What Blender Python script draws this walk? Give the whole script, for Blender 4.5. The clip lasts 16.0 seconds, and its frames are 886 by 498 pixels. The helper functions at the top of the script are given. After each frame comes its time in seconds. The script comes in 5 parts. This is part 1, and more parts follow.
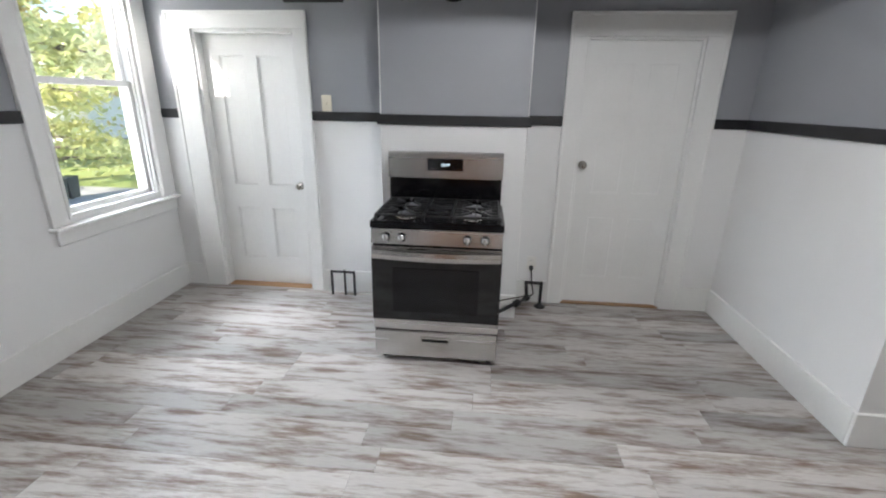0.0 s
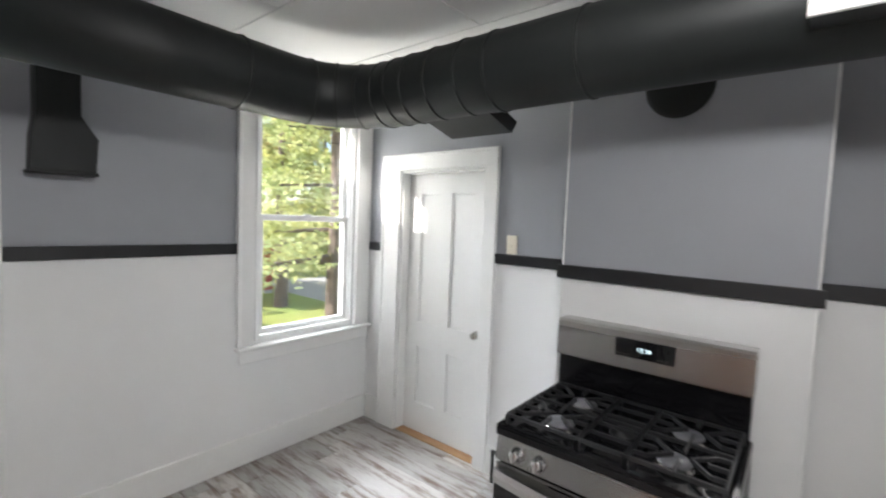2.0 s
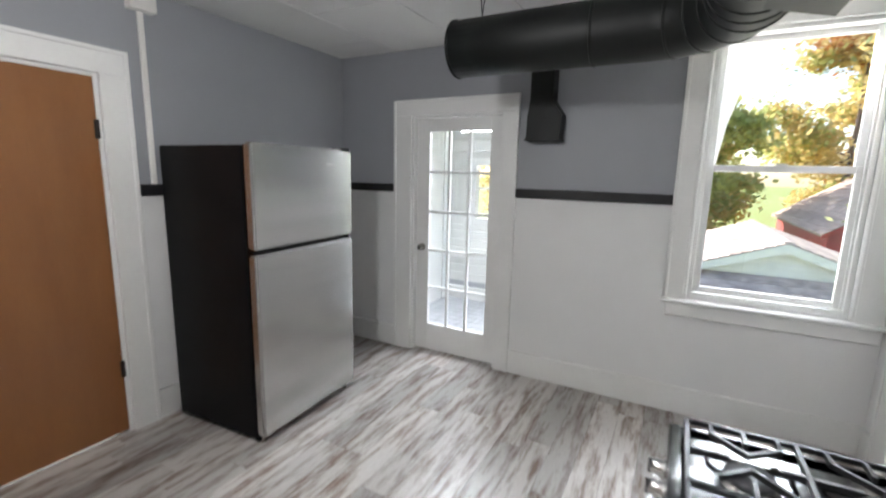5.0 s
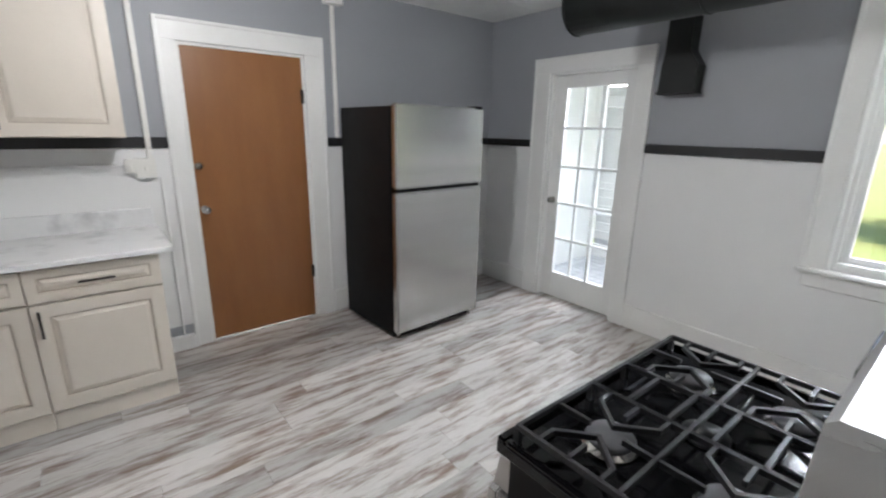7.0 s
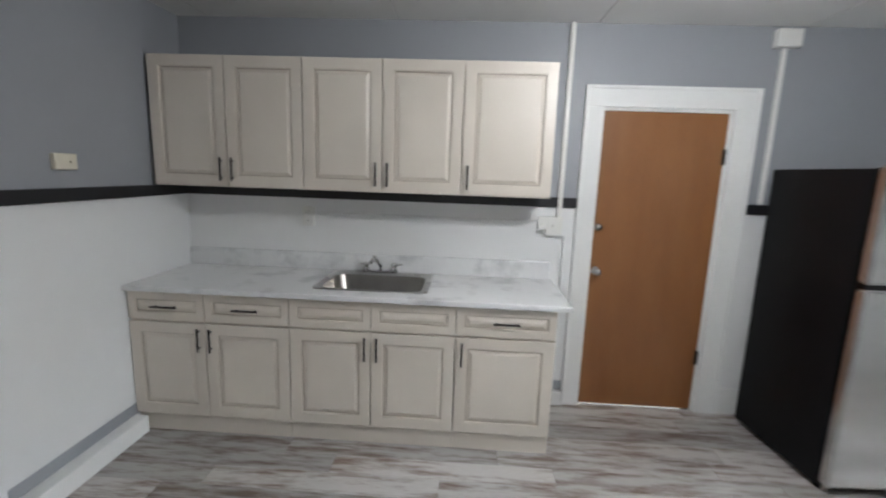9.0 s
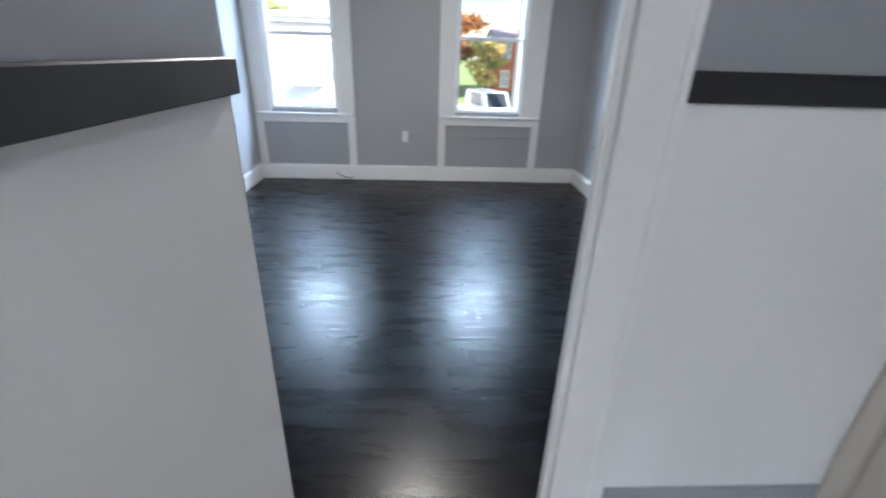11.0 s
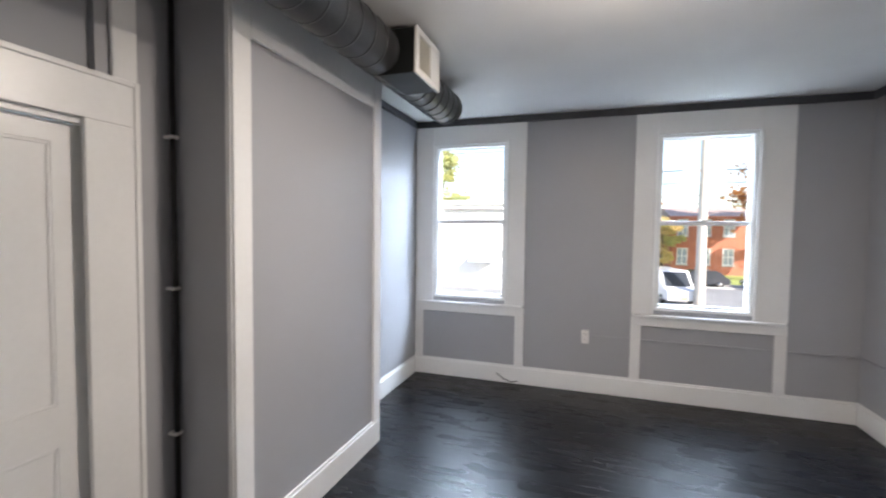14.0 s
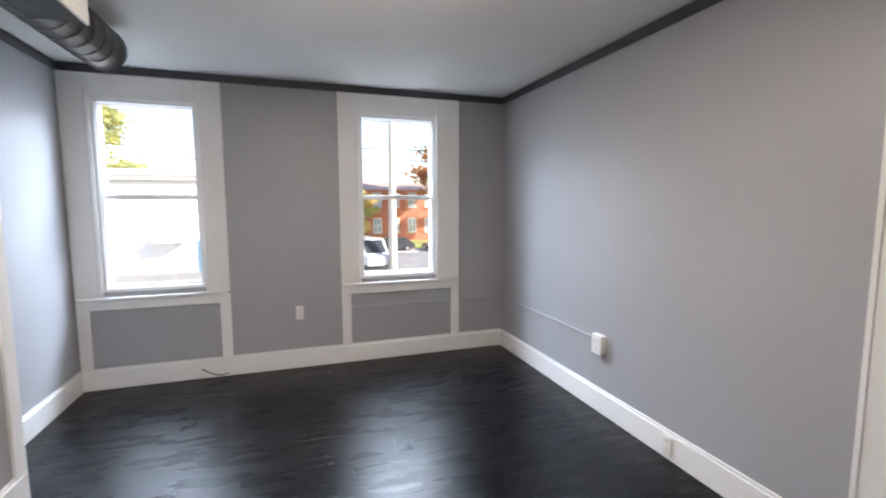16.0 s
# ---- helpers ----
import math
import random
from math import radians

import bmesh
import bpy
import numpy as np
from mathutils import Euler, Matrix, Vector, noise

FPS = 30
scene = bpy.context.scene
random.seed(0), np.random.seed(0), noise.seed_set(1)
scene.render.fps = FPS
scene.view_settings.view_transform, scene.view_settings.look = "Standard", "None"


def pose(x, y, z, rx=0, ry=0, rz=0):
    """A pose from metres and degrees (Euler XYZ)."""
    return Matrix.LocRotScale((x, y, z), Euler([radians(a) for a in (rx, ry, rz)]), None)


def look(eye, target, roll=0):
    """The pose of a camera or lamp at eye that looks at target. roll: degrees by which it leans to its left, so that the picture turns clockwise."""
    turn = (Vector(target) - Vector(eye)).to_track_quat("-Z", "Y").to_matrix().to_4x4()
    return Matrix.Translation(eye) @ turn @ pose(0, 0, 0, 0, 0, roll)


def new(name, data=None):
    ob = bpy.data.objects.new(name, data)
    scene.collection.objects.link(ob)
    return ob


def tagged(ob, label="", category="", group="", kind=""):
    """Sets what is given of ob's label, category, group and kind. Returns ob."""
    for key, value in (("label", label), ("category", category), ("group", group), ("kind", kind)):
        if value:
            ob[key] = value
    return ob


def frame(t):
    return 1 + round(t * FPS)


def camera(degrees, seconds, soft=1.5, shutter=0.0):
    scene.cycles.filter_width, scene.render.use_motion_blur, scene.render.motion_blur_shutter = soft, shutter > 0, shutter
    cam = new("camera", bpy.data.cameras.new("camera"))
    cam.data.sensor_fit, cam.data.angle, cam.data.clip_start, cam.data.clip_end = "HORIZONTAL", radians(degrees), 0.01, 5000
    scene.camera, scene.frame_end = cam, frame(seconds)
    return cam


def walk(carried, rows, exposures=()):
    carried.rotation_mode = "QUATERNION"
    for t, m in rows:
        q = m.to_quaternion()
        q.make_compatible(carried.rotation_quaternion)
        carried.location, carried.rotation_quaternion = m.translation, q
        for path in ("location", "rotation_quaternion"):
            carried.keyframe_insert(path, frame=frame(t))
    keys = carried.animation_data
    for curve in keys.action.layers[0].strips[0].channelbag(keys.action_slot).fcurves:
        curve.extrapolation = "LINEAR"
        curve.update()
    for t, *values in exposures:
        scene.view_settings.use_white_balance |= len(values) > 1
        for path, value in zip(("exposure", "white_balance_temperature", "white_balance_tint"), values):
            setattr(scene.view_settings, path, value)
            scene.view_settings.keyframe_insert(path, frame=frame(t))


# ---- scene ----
cam = camera(90.3, 16.0, soft=2.0, shutter=0.35)
PATH = [
    (0, (-0.101, -0.131, 1.559), (-0.275, 1.758, 0.926), 1.0),
    (0.5, (-0.044, -0.05, 1.567), (-0.308, 1.837, 0.958), 0.7),
    (1, (-0.049, 0.225, 1.622), (-0.48, 2.133, 1.206), 1.5),
    (1.5, (-0.003, 0.54, 1.635), (-0.755, 2.377, 1.393), 1.9),
    (2, (0.112, 0.832, 1.672), (-1.151, 2.378, 1.543), 2.3),
    (2.5, (0.133, 1.144, 1.663), (-1.468, 2.34, 1.592), 3.3),
    (3, (0.14, 1.429, 1.705), (-1.753, 2.074, 1.678), 3.2),
    (3.5, (0.212, 1.652, 1.696), (-1.779, 1.472, 1.65), 2.9),
    (4, (0.3, 1.8, 1.667), (-1.577, 1.117, 1.567), 1.9),
    (4.5, (0.451, 1.944, 1.64), (-1.361, 1.115, 1.463), 1.1),
    (5, (0.556, 2.201, 1.582), (-1.183, 1.275, 1.24), 1.3),
    (5.2, (0.596, 2.315, 1.556), (-1.095, 1.34, 1.115), 1.5),
    (7.3, (0.655, 2.82, 1.560), (-0.405, 1.186, 1.100), 1.3),
    (7.5, (0.685, 2.825, 1.572), (-0.25, 1.103, 1.180), 1.4),
    (8, (0.821, 2.787, 1.6), (0.201, 0.913, 1.278), 1.9),
    (8.5, (0.854, 2.696, 1.582), (0.639, 0.732, 1.275), 2.1),
    (9, (0.929, 2.408, 1.608), (1.028, 0.439, 1.268), 2.0),
    (9.5, (1.054, 2.085, 1.598), (1.679, 0.218, 1.252), 1.5),
    (10, (1.269, 1.739, 1.576), (2.61, 0.333, 1.101), 2.9),
    (10.2, (1.355, 1.62, 1.556), (2.899, 0.485, 0.986), 3.9),
    (12.3, (2.73, 1.357, 1.452), (4.395, 2.323, 0.909), -2.9),
    (12.5, (2.793, 1.382, 1.45), (4.434, 2.436, 1.005), -2.4),
    (13, (2.882, 1.474, 1.473), (4.537, 2.555, 1.168), -1.2),
    (13.5, (2.925, 1.571, 1.502), (4.705, 2.464, 1.322), 0.0),
    (14, (2.91, 1.623, 1.569), (4.806, 2.253, 1.477), 0.7),
    (14.5, (2.911, 1.624, 1.626), (4.894, 1.858, 1.53), 0.7),
    (15, (2.914, 1.616, 1.628), (4.907, 1.48, 1.524), 0.6),
    (15.5, (2.933, 1.62, 1.632), (4.889, 1.232, 1.478), 0.4),
    (16, (2.976, 1.659, 1.585), (4.862, 1.024, 1.379), -0.1),
]
EXPOSURE = 1.4
walk(cam, [(t, look(eye, target, roll)) for t, eye, target, roll in PATH],
     [(0.0, EXPOSURE + 0.16, 6200, 10), (0.5, EXPOSURE - 0.02, 6200, 10), (0.8, EXPOSURE - 0.08, 6200, 10), (2.0, EXPOSURE + 0.12, 6350, 10), (3.5, EXPOSURE + 0.16, 6800, 13), (4.5, EXPOSURE + 0.04, 6600, 12),
      (5.0, EXPOSURE + 0.02, 6350, 10), (8.0, EXPOSURE + 0.12, 6250, 9), (9.0, EXPOSURE + 0.10, 6100, 8), (10.0, EXPOSURE + 0.08, 5550, 8), (12.5, EXPOSURE + 0.24, 6150, 13), (13.5, EXPOSURE + 0.08, 6250, 14),
      (14.5, EXPOSURE + 0.12, 6500, 15), (16.0, EXPOSURE + 0.06, 6600, 16)])


# ---- world, sun, added fill lamps ----
SUN_DIR = Vector((0.494, 0.727, -0.48)).normalized()
world = bpy.data.worlds.new("sky")
scene.world = world
world.use_nodes = True
wn = world.node_tree
sky = wn.nodes.new("ShaderNodeTexSky")
sky.sky_type = "NISHITA"
sky.sun_disc = False
sky.sun_elevation = math.asin(-SUN_DIR.z)
sky.sun_rotation = math.atan2(-SUN_DIR.x, -SUN_DIR.y)
wn.links.new(sky.outputs[0], wn.nodes["Background"].inputs[0])
wn.nodes["Background"].inputs[1].default_value = 0.15

sun = new("sun", bpy.data.lights.new("sun", "SUN"))
sun.matrix_world = look(-SUN_DIR * 30, (0, 0, 0))
sun.data.energy, sun.data.angle, sun.data.color = 5.0, radians(0.5), (1.0, 0.94, 0.84)


def fill_lamp(name, eye, target, w, h, power, color=(0.93, 0.96, 1.0)):
    lamp = new(name, bpy.data.lights.new(name, "AREA"))
    lamp.data.shape, lamp.data.size, lamp.data.size_y = "RECTANGLE", w, h
    lamp.data.energy, lamp.data.color = power, color
    lamp.matrix_world = look(eye, target)
    return lamp


# added lamps hidden outside the openings, standing in for sky light and ground bounce
fill_lamp("sky_fill_west", (-4.75, 3.0, 3.45), (-0.6, 2.2, 0.9), 2.2, 1.1, 150, (0.90, 0.95, 1.0))
fill_lamp("bounce_fill_west", (-3.7, 2.72, -0.15), (-1.0, 2.2, 2.56), 1.3, 0.9, 42, (1.0, 0.96, 0.88))
fill_lamp("sky_fill_porch", (-3.35, 0.60, 2.13), (-2.2, 0.60, 0.5), 0.8, 0.5, 40, (0.90, 0.95, 1.0))
fill_lamp("sky_fill_street", (9.4, 2.81, 3.8), (4.6, 2.4, 0.8), 2.4, 1.7, 250, (0.68, 0.84, 1.0))
fill_lamp("sky_fill_street", (9.4, 0.65, 3.8), (4.6, 1.0, 0.8), 2.4, 1.7, 250, (0.68, 0.84, 1.0))


def bulb(name, at, power, color):
    lamp = new(name, bpy.data.lights.new(name, "POINT"))
    lamp.data.energy, lamp.data.shadow_soft_size, lamp.data.color = power, 0.10, color
    lamp.location = at


bulb("kitchen_bulb", (0.10, 1.10, 2.28), 19, (0.99, 0.97, 0.95))
bulb("living_bulb", (4.72, 1.45, 2.30), 7, (1.0, 0.88, 0.74))
down = new("living_downlight", bpy.data.lights.new("living_downlight", "AREA"))
down.data.shape, down.data.size, down.data.energy, down.data.color = "DISK", 0.24, 17, (1.0, 0.88, 0.74)
down.location = (4.72, 1.45, 2.61)


# ---- materials ----
def material(name, color, rough=0.5, metal=0.0, vary=0.06, scale=4.0, fine=60.0, bump=0.02, stretch=(1, 1, 1), second=None,
             spec=0.5, per_object=0.0, transmission=0.0, coat=0.0, cut=(0.35, 0.75), detail=5, roughen=0.5):
    m = bpy.data.materials.new(name)
    m.use_nodes = True
    n, l = m.node_tree.nodes, m.node_tree.links
    b = n["Principled BSDF"]
    b.inputs["Roughness"].default_value = rough
    b.inputs["Metallic"].default_value = metal
    b.inputs["Specular IOR Level"].default_value = spec
    b.inputs["Transmission Weight"].default_value = transmission
    b.inputs["Coat Weight"].default_value = coat
    tc = n.new("ShaderNodeTexCoord")
    mp = n.new("ShaderNodeMapping")
    mp.inputs["Scale"].default_value = stretch
    l.new(tc.outputs["Object"], mp.inputs["Vector"])
    vec = mp.outputs["Vector"]
    if per_object:
        oi = n.new("ShaderNodeObjectInfo")
        sc = n.new("ShaderNodeVectorMath")
        sc.operation = "SCALE"
        sc.inputs[0].default_value = (37, 53, 17)
        l.new(oi.outputs["Random"], sc.inputs["Scale"])
        ad = n.new("ShaderNodeVectorMath")
        l.new(vec, ad.inputs[0])
        l.new(sc.outputs[0], ad.inputs[1])
        vec = ad.outputs[0]
    big = n.new("ShaderNodeTexNoise")
    big.inputs["Scale"].default_value = scale
    big.inputs["Detail"].default_value = detail
    big.inputs["Roughness"].default_value = roughen
    small = n.new("ShaderNodeTexNoise")
    small.inputs["Scale"].default_value = fine
    small.inputs["Detail"].default_value = 3
    l.new(vec, big.inputs["Vector"])
    l.new(vec, small.inputs["Vector"])
    ramp = n.new("ShaderNodeMapRange")
    ramp.inputs["From Min"].default_value, ramp.inputs["From Max"].default_value = cut
    l.new(big.outputs["Fac"], ramp.inputs["Value"])
    mix = n.new("ShaderNodeMix")
    mix.data_type = "RGBA"
    lo = second or tuple(c * (1 - 2 * vary) for c in color)
    mix.inputs["A"].default_value = (*color, 1)
    mix.inputs["B"].default_value = (*lo, 1)
    l.new(ramp.outputs["Result"], mix.inputs["Factor"])
    hsv = n.new("ShaderNodeHueSaturation")
    l.new(mix.outputs["Result"], hsv.inputs["Color"])
    val = n.new("ShaderNodeMapRange")
    val.inputs["To Min"].default_value, val.inputs["To Max"].default_value = 1 - vary, 1 + vary
    l.new(small.outputs["Fac"], val.inputs["Value"])
    if per_object:
        pr = n.new("ShaderNodeMapRange")
        pr.inputs["To Min"].default_value, pr.inputs["To Max"].default_value = 1 - per_object, 1 + per_object
        l.new(oi.outputs["Random"], pr.inputs["Value"])
        mu = n.new("ShaderNodeMath")
        mu.operation = "MULTIPLY"
        l.new(val.outputs[0], mu.inputs[0])
        l.new(pr.outputs[0], mu.inputs[1])
        l.new(mu.outputs[0], hsv.inputs["Value"])
    else:
        l.new(val.outputs[0], hsv.inputs["Value"])
    l.new(hsv.outputs["Color"], b.inputs["Base Color"])
    rr = n.new("ShaderNodeMapRange")
    rr.inputs["To Min"].default_value, rr.inputs["To Max"].default_value = max(0.0, rough - 0.5 * vary - 0.02), min(1.0, rough + 0.5 * vary + 0.02)
    l.new(big.outputs["Fac"], rr.inputs["Value"])
    l.new(rr.outputs[0], b.inputs["Roughness"])
    if bump:
        bp = n.new("ShaderNodeBump")
        bp.inputs["Strength"].default_value = min(1.0, bump * 10)
        bp.inputs["Distance"].default_value = bump * 0.05
        l.new(small.outputs["Fac"], bp.inputs["Height"])
        l.new(bp.outputs["Normal"], b.inputs["Normal"])
    return m


def glowing(name, color, strength):
    m = bpy.data.materials.new(name)
    m.use_nodes = True
    b = m.node_tree.nodes["Principled BSDF"]
    b.inputs["Base Color"].default_value = (0.02, 0.02, 0.02, 1)
    b.inputs["Emission Color"].default_value = (*color, 1)
    b.inputs["Emission Strength"].default_value = strength
    return m


WHITE = material("white_wall_paint", (0.78, 0.78, 0.78), 0.42, vary=0.025, scale=1.3, fine=160, bump=0.02)
TRIM = material("white_gloss_paint", (0.80, 0.80, 0.79), 0.30, vary=0.03, scale=2.5, fine=45, bump=0.02)
GRAY = material("grey_wall_paint", (0.315, 0.325, 0.35), 0.48, vary=0.03, scale=1.2, fine=180, bump=0.025)
GRAY_L = material("light_grey_wall_paint", (0.37, 0.375, 0.395), 0.45, vary=0.03, scale=1.2, fine=180, bump=0.025)
BLACK = material("black_trim_paint", (0.012, 0.012, 0.015), 0.42, vary=0.2, scale=5, fine=90, bump=0.02)
CROWN = material("charcoal_trim_paint", (0.05, 0.052, 0.062), 0.45, vary=0.1, scale=5, fine=90)
CEIL = material("white_ceiling_paint", (0.74, 0.74, 0.73), 0.7, vary=0.03, scale=2, fine=120, bump=0.03)
JOINT = material("ceiling_joint", (0.5, 0.5, 0.49), 0.8)
PLANK = material("greyed_vinyl_plank", (0.45, 0.43, 0.415), 0.33, vary=0.16, scale=2.6, fine=20, bump=0.03, stretch=(1.05, 6.8, 6.8),
                 second=(0.165, 0.115, 0.088), per_object=0.26, cut=(0.455, 0.635), detail=10, roughen=0.66)
BOARD = material("black_painted_board", (0.003, 0.0036, 0.0055), 0.28, vary=0.16, scale=2, fine=7, bump=0.0065, stretch=(5, 1.2, 5), per_object=0.2, spec=0.24)
UNDER = material("subfloor", (0.03, 0.028, 0.025), 0.8)
BROWN = material("stained_birch_door", (0.27, 0.115, 0.04), 0.35, vary=0.07, scale=2.0, fine=24, stretch=(3.5, 3.5, 0.8), second=(0.225, 0.09, 0.03), bump=0.012)
CREAM = material("cream_glazed_cabinet", (0.66, 0.60, 0.53), 0.36, vary=0.03, scale=3, fine=80, bump=0.01)
GLAZE = material("brown_glaze_line", (0.50, 0.43, 0.36), 0.45, vary=0.15, scale=14, fine=60)
MARBLE = material("marble_laminate", (0.76, 0.76, 0.765), 0.22, vary=0.03, scale=5.0, fine=40, second=(0.57, 0.57, 0.58), bump=0.0, cut=(0.52, 0.66), detail=9, roughen=0.6)
STEEL = material("brushed_stainless", (0.56, 0.55, 0.54), 0.27, metal=1.0, vary=0.05, scale=1.5, fine=140, stretch=(0.25, 1, 9), bump=0.006)
SINKSTEEL = material("satin_sink_steel", (0.40, 0.38, 0.355), 0.30, metal=1.0, vary=0.12, scale=3, fine=120, bump=0.01)
FRIDGE = material("brushed_fridge_steel", (0.60, 0.60, 0.60), 0.25, metal=1.0, vary=0.04, scale=1.5, fine=140, stretch=(0.25, 1, 9), bump=0.006)
CHROME = material("chrome", (0.72, 0.72, 0.72), 0.10, metal=1.0, vary=0.03)
NICKEL = material("satin_knob_metal", (0.52, 0.50, 0.47), 0.22, metal=1.0, vary=0.08)
IRON = material("black_cast_iron", (0.016, 0.016, 0.017), 0.40, vary=0.2, scale=14, fine=200, bump=0.05)
ENAMEL = material("black_enamel", (0.006, 0.006, 0.007), 0.10, vary=0.1, spec=0.3)
OVENGLASS = material("black_oven_glass", (0.006, 0.006, 0.007), 0.05, vary=0.1)
BLACKSIDE = material("black_textured_steel", (0.007, 0.007, 0.008), 0.36, vary=0.15, scale=6, fine=260, bump=0.02, spec=0.15)
PLASTIC = material("white_plastic", (0.78, 0.77, 0.74), 0.35, vary=0.02)
IVORY = material("ivory_plastic", (0.72, 0.67, 0.55), 0.35, vary=0.03)
DUCT = material("black_painted_duct", (0.009, 0.011, 0.011), 0.52, vary=0.2, scale=3, fine=70, bump=0.02, spec=0.35)
DUCT_G = material("grey_metal_duct", (0.075, 0.077, 0.082), 0.32, metal=0.6, vary=0.15, scale=3, fine=70, bump=0.02)
BRONZE = material("dark_bronze_pull", (0.035, 0.03, 0.027), 0.3, metal=0.8, vary=0.1)
WOODEDGE = material("bare_wood_threshold", (0.42, 0.24, 0.11), 0.55, vary=0.12, scale=5, stretch=(1, 8, 8))
BRASS = material("brass_fitting", (0.6, 0.36, 0.13), 0.3, metal=1.0)
YELLOW = material("yellow_tag", (0.75, 0.5, 0.05), 0.5)
SIDING = material("white_siding", (0.74, 0.74, 0.72), 0.55, vary=0.06, scale=2)
DECK = material("grey_deck_paint", (0.46, 0.47, 0.50), 0.6, vary=0.15, scale=3, stretch=(1, 6, 6))
SHINGLE = material("weathered_shingle", (0.50, 0.38, 0.33), 0.85, vary=0.2, scale=3, fine=25, second=(0.24, 0.18, 0.16), bump=0.1, per_object=0.2)
SNOWY = material("pale_worn_roofing", (0.56, 0.47, 0.43), 0.8, vary=0.2, scale=2.6, fine=20, second=(0.25, 0.20, 0.19), per_object=0.2)
REDBARN = material("red_barn_boards", (0.40, 0.055, 0.05), 0.75, vary=0.18, scale=2, stretch=(6, 6, 0.5))
GRASS = material("lawn_grass", (0.27, 0.34, 0.09), 0.9, vary=0.25, scale=0.35, fine=6, second=(0.24, 0.24, 0.06), bump=0.1)
ASPHALT = material("asphalt", (0.24, 0.24, 0.24), 0.85, vary=0.12, scale=0.8, fine=30, bump=0.05)
CONCRETE = material("concrete_pavement", (0.42, 0.41, 0.39), 0.85, vary=0.1, scale=1.2, fine=25, bump=0.04)
BRICK = material("red_brick", (0.45, 0.17, 0.10), 0.85, vary=0.15, scale=1.5, fine=12, second=(0.36, 0.12, 0.075), bump=0.06)
WHITEWASH = material("white_rendered_wall", (0.80, 0.80, 0.79), 0.7, vary=0.05, scale=1)
BARK = material("grey_brown_bark", (0.17, 0.125, 0.10), 0.9, vary=0.25, scale=5, fine=24, stretch=(2, 2, 0.4), bump=0.3)
NEEDLE = material("pine_needles", (0.42, 0.48, 0.23), 0.75, vary=0.3, scale=1.2, second=(0.60, 0.58, 0.28))
LEAFGREEN = material("green_yellow_leaves", (0.40, 0.45, 0.18), 0.7, vary=0.3, scale=0.8, second=(0.62, 0.55, 0.20))
LEAFGOLD = material("golden_leaves", (0.72, 0.60, 0.28), 0.7, vary=0.25, scale=0.7, second=(0.66, 0.48, 0.20))
LEAFORANGE = material("orange_leaves", (0.52, 0.24, 0.07), 0.7, vary=0.25, scale=0.7, second=(0.42, 0.17, 0.06))
CARWHITE = material("white_car_paint", (0.78, 0.78, 0.78), 0.2, coat=0.5)
CARDARK = material("dark_car_paint", (0.035, 0.037, 0.045), 0.2, coat=0.5)
TYRE = material("rubber_tyre", (0.02, 0.02, 0.02), 0.85)
CARGLASS = material("dark_window_glass", (0.03, 0.035, 0.04), 0.08)
BINBLUE = material("blue_bin_plastic", (0.03, 0.14, 0.45), 0.45)
BINDARK = material("dark_green_bin_plastic", (0.025, 0.04, 0.035), 0.5)
POLEWOOD = material("pale_pole_wood", (0.55, 0.50, 0.44), 0.85, vary=0.12, stretch=(4, 4, 0.4))
CABLE = material("black_cable", (0.02, 0.02, 0.02), 0.6)
PANE_FAR = material("far_window_glass", (0.32, 0.37, 0.42), 0.15)
SIGNBLUE = material("blue_sign_paint", (0.08, 0.35, 0.65), 0.5)
# black iron burner caps, greyed to put the window's reflection into the colour
CAPSHEEN = material("burner_cap_sheen", (0.13, 0.13, 0.14), 0.34, vary=0.1, scale=8, fine=120)
GLOW = glowing("pale_display_digits", (0.75, 0.95, 1.0), 0.9)
LAMPGLOW = glowing("lit_lamp_diffuser", (1.0, 0.93, 0.82), 4.0)


def glass_material():
    m = bpy.data.materials.new("window_glass")
    m.use_nodes = True
    b = m.node_tree.nodes["Principled BSDF"]
    b.inputs["Base Color"].default_value = (1, 1, 1, 1)
    b.inputs["Roughness"].default_value = 0.0
    b.inputs["IOR"].default_value = 1.45
    b.inputs["Transmission Weight"].default_value = 1.0
    return m


GLASS = glass_material()

def thin_leaf(m):
    """Lets light through a leaf material."""
    n, l = m.node_tree.nodes, m.node_tree.links
    p = n["Principled BSDF"]
    t = n.new("ShaderNodeBsdfTranslucent")
    x = n.new("ShaderNodeMixShader")
    x.inputs[0].default_value = 0.5
    l.new(p.inputs["Base Color"].links[0].from_socket, t.inputs["Color"])
    l.new(p.outputs[0], x.inputs[1])
    l.new(t.outputs[0], x.inputs[2])
    l.new(x.outputs[0], n["Material Output"].inputs["Surface"])


for m in (NEEDLE, LEAFGREEN, LEAFGOLD, LEAFORANGE):
    thin_leaf(m)

# ---- building helpers ----
ORIGIN = {}


def cubes(*boxes, bevel=0.0, seg=1):
    bm = bmesh.new()
    for x0, x1, y0, y1, z0, z1 in boxes:
        bmesh.ops.create_cube(bm, size=1, matrix=Matrix.LocRotScale(((x0 + x1) / 2, (y0 + y1) / 2, (z0 + z1) / 2), None,
                                                                  (abs(x1 - x0), abs(y1 - y0), abs(z1 - z0))))
    if bevel:
        bmesh.ops.bevel(bm, geom=bm.edges[:], offset=bevel, segments=seg, affect="EDGES", clamp_overlap=True)
    return bm


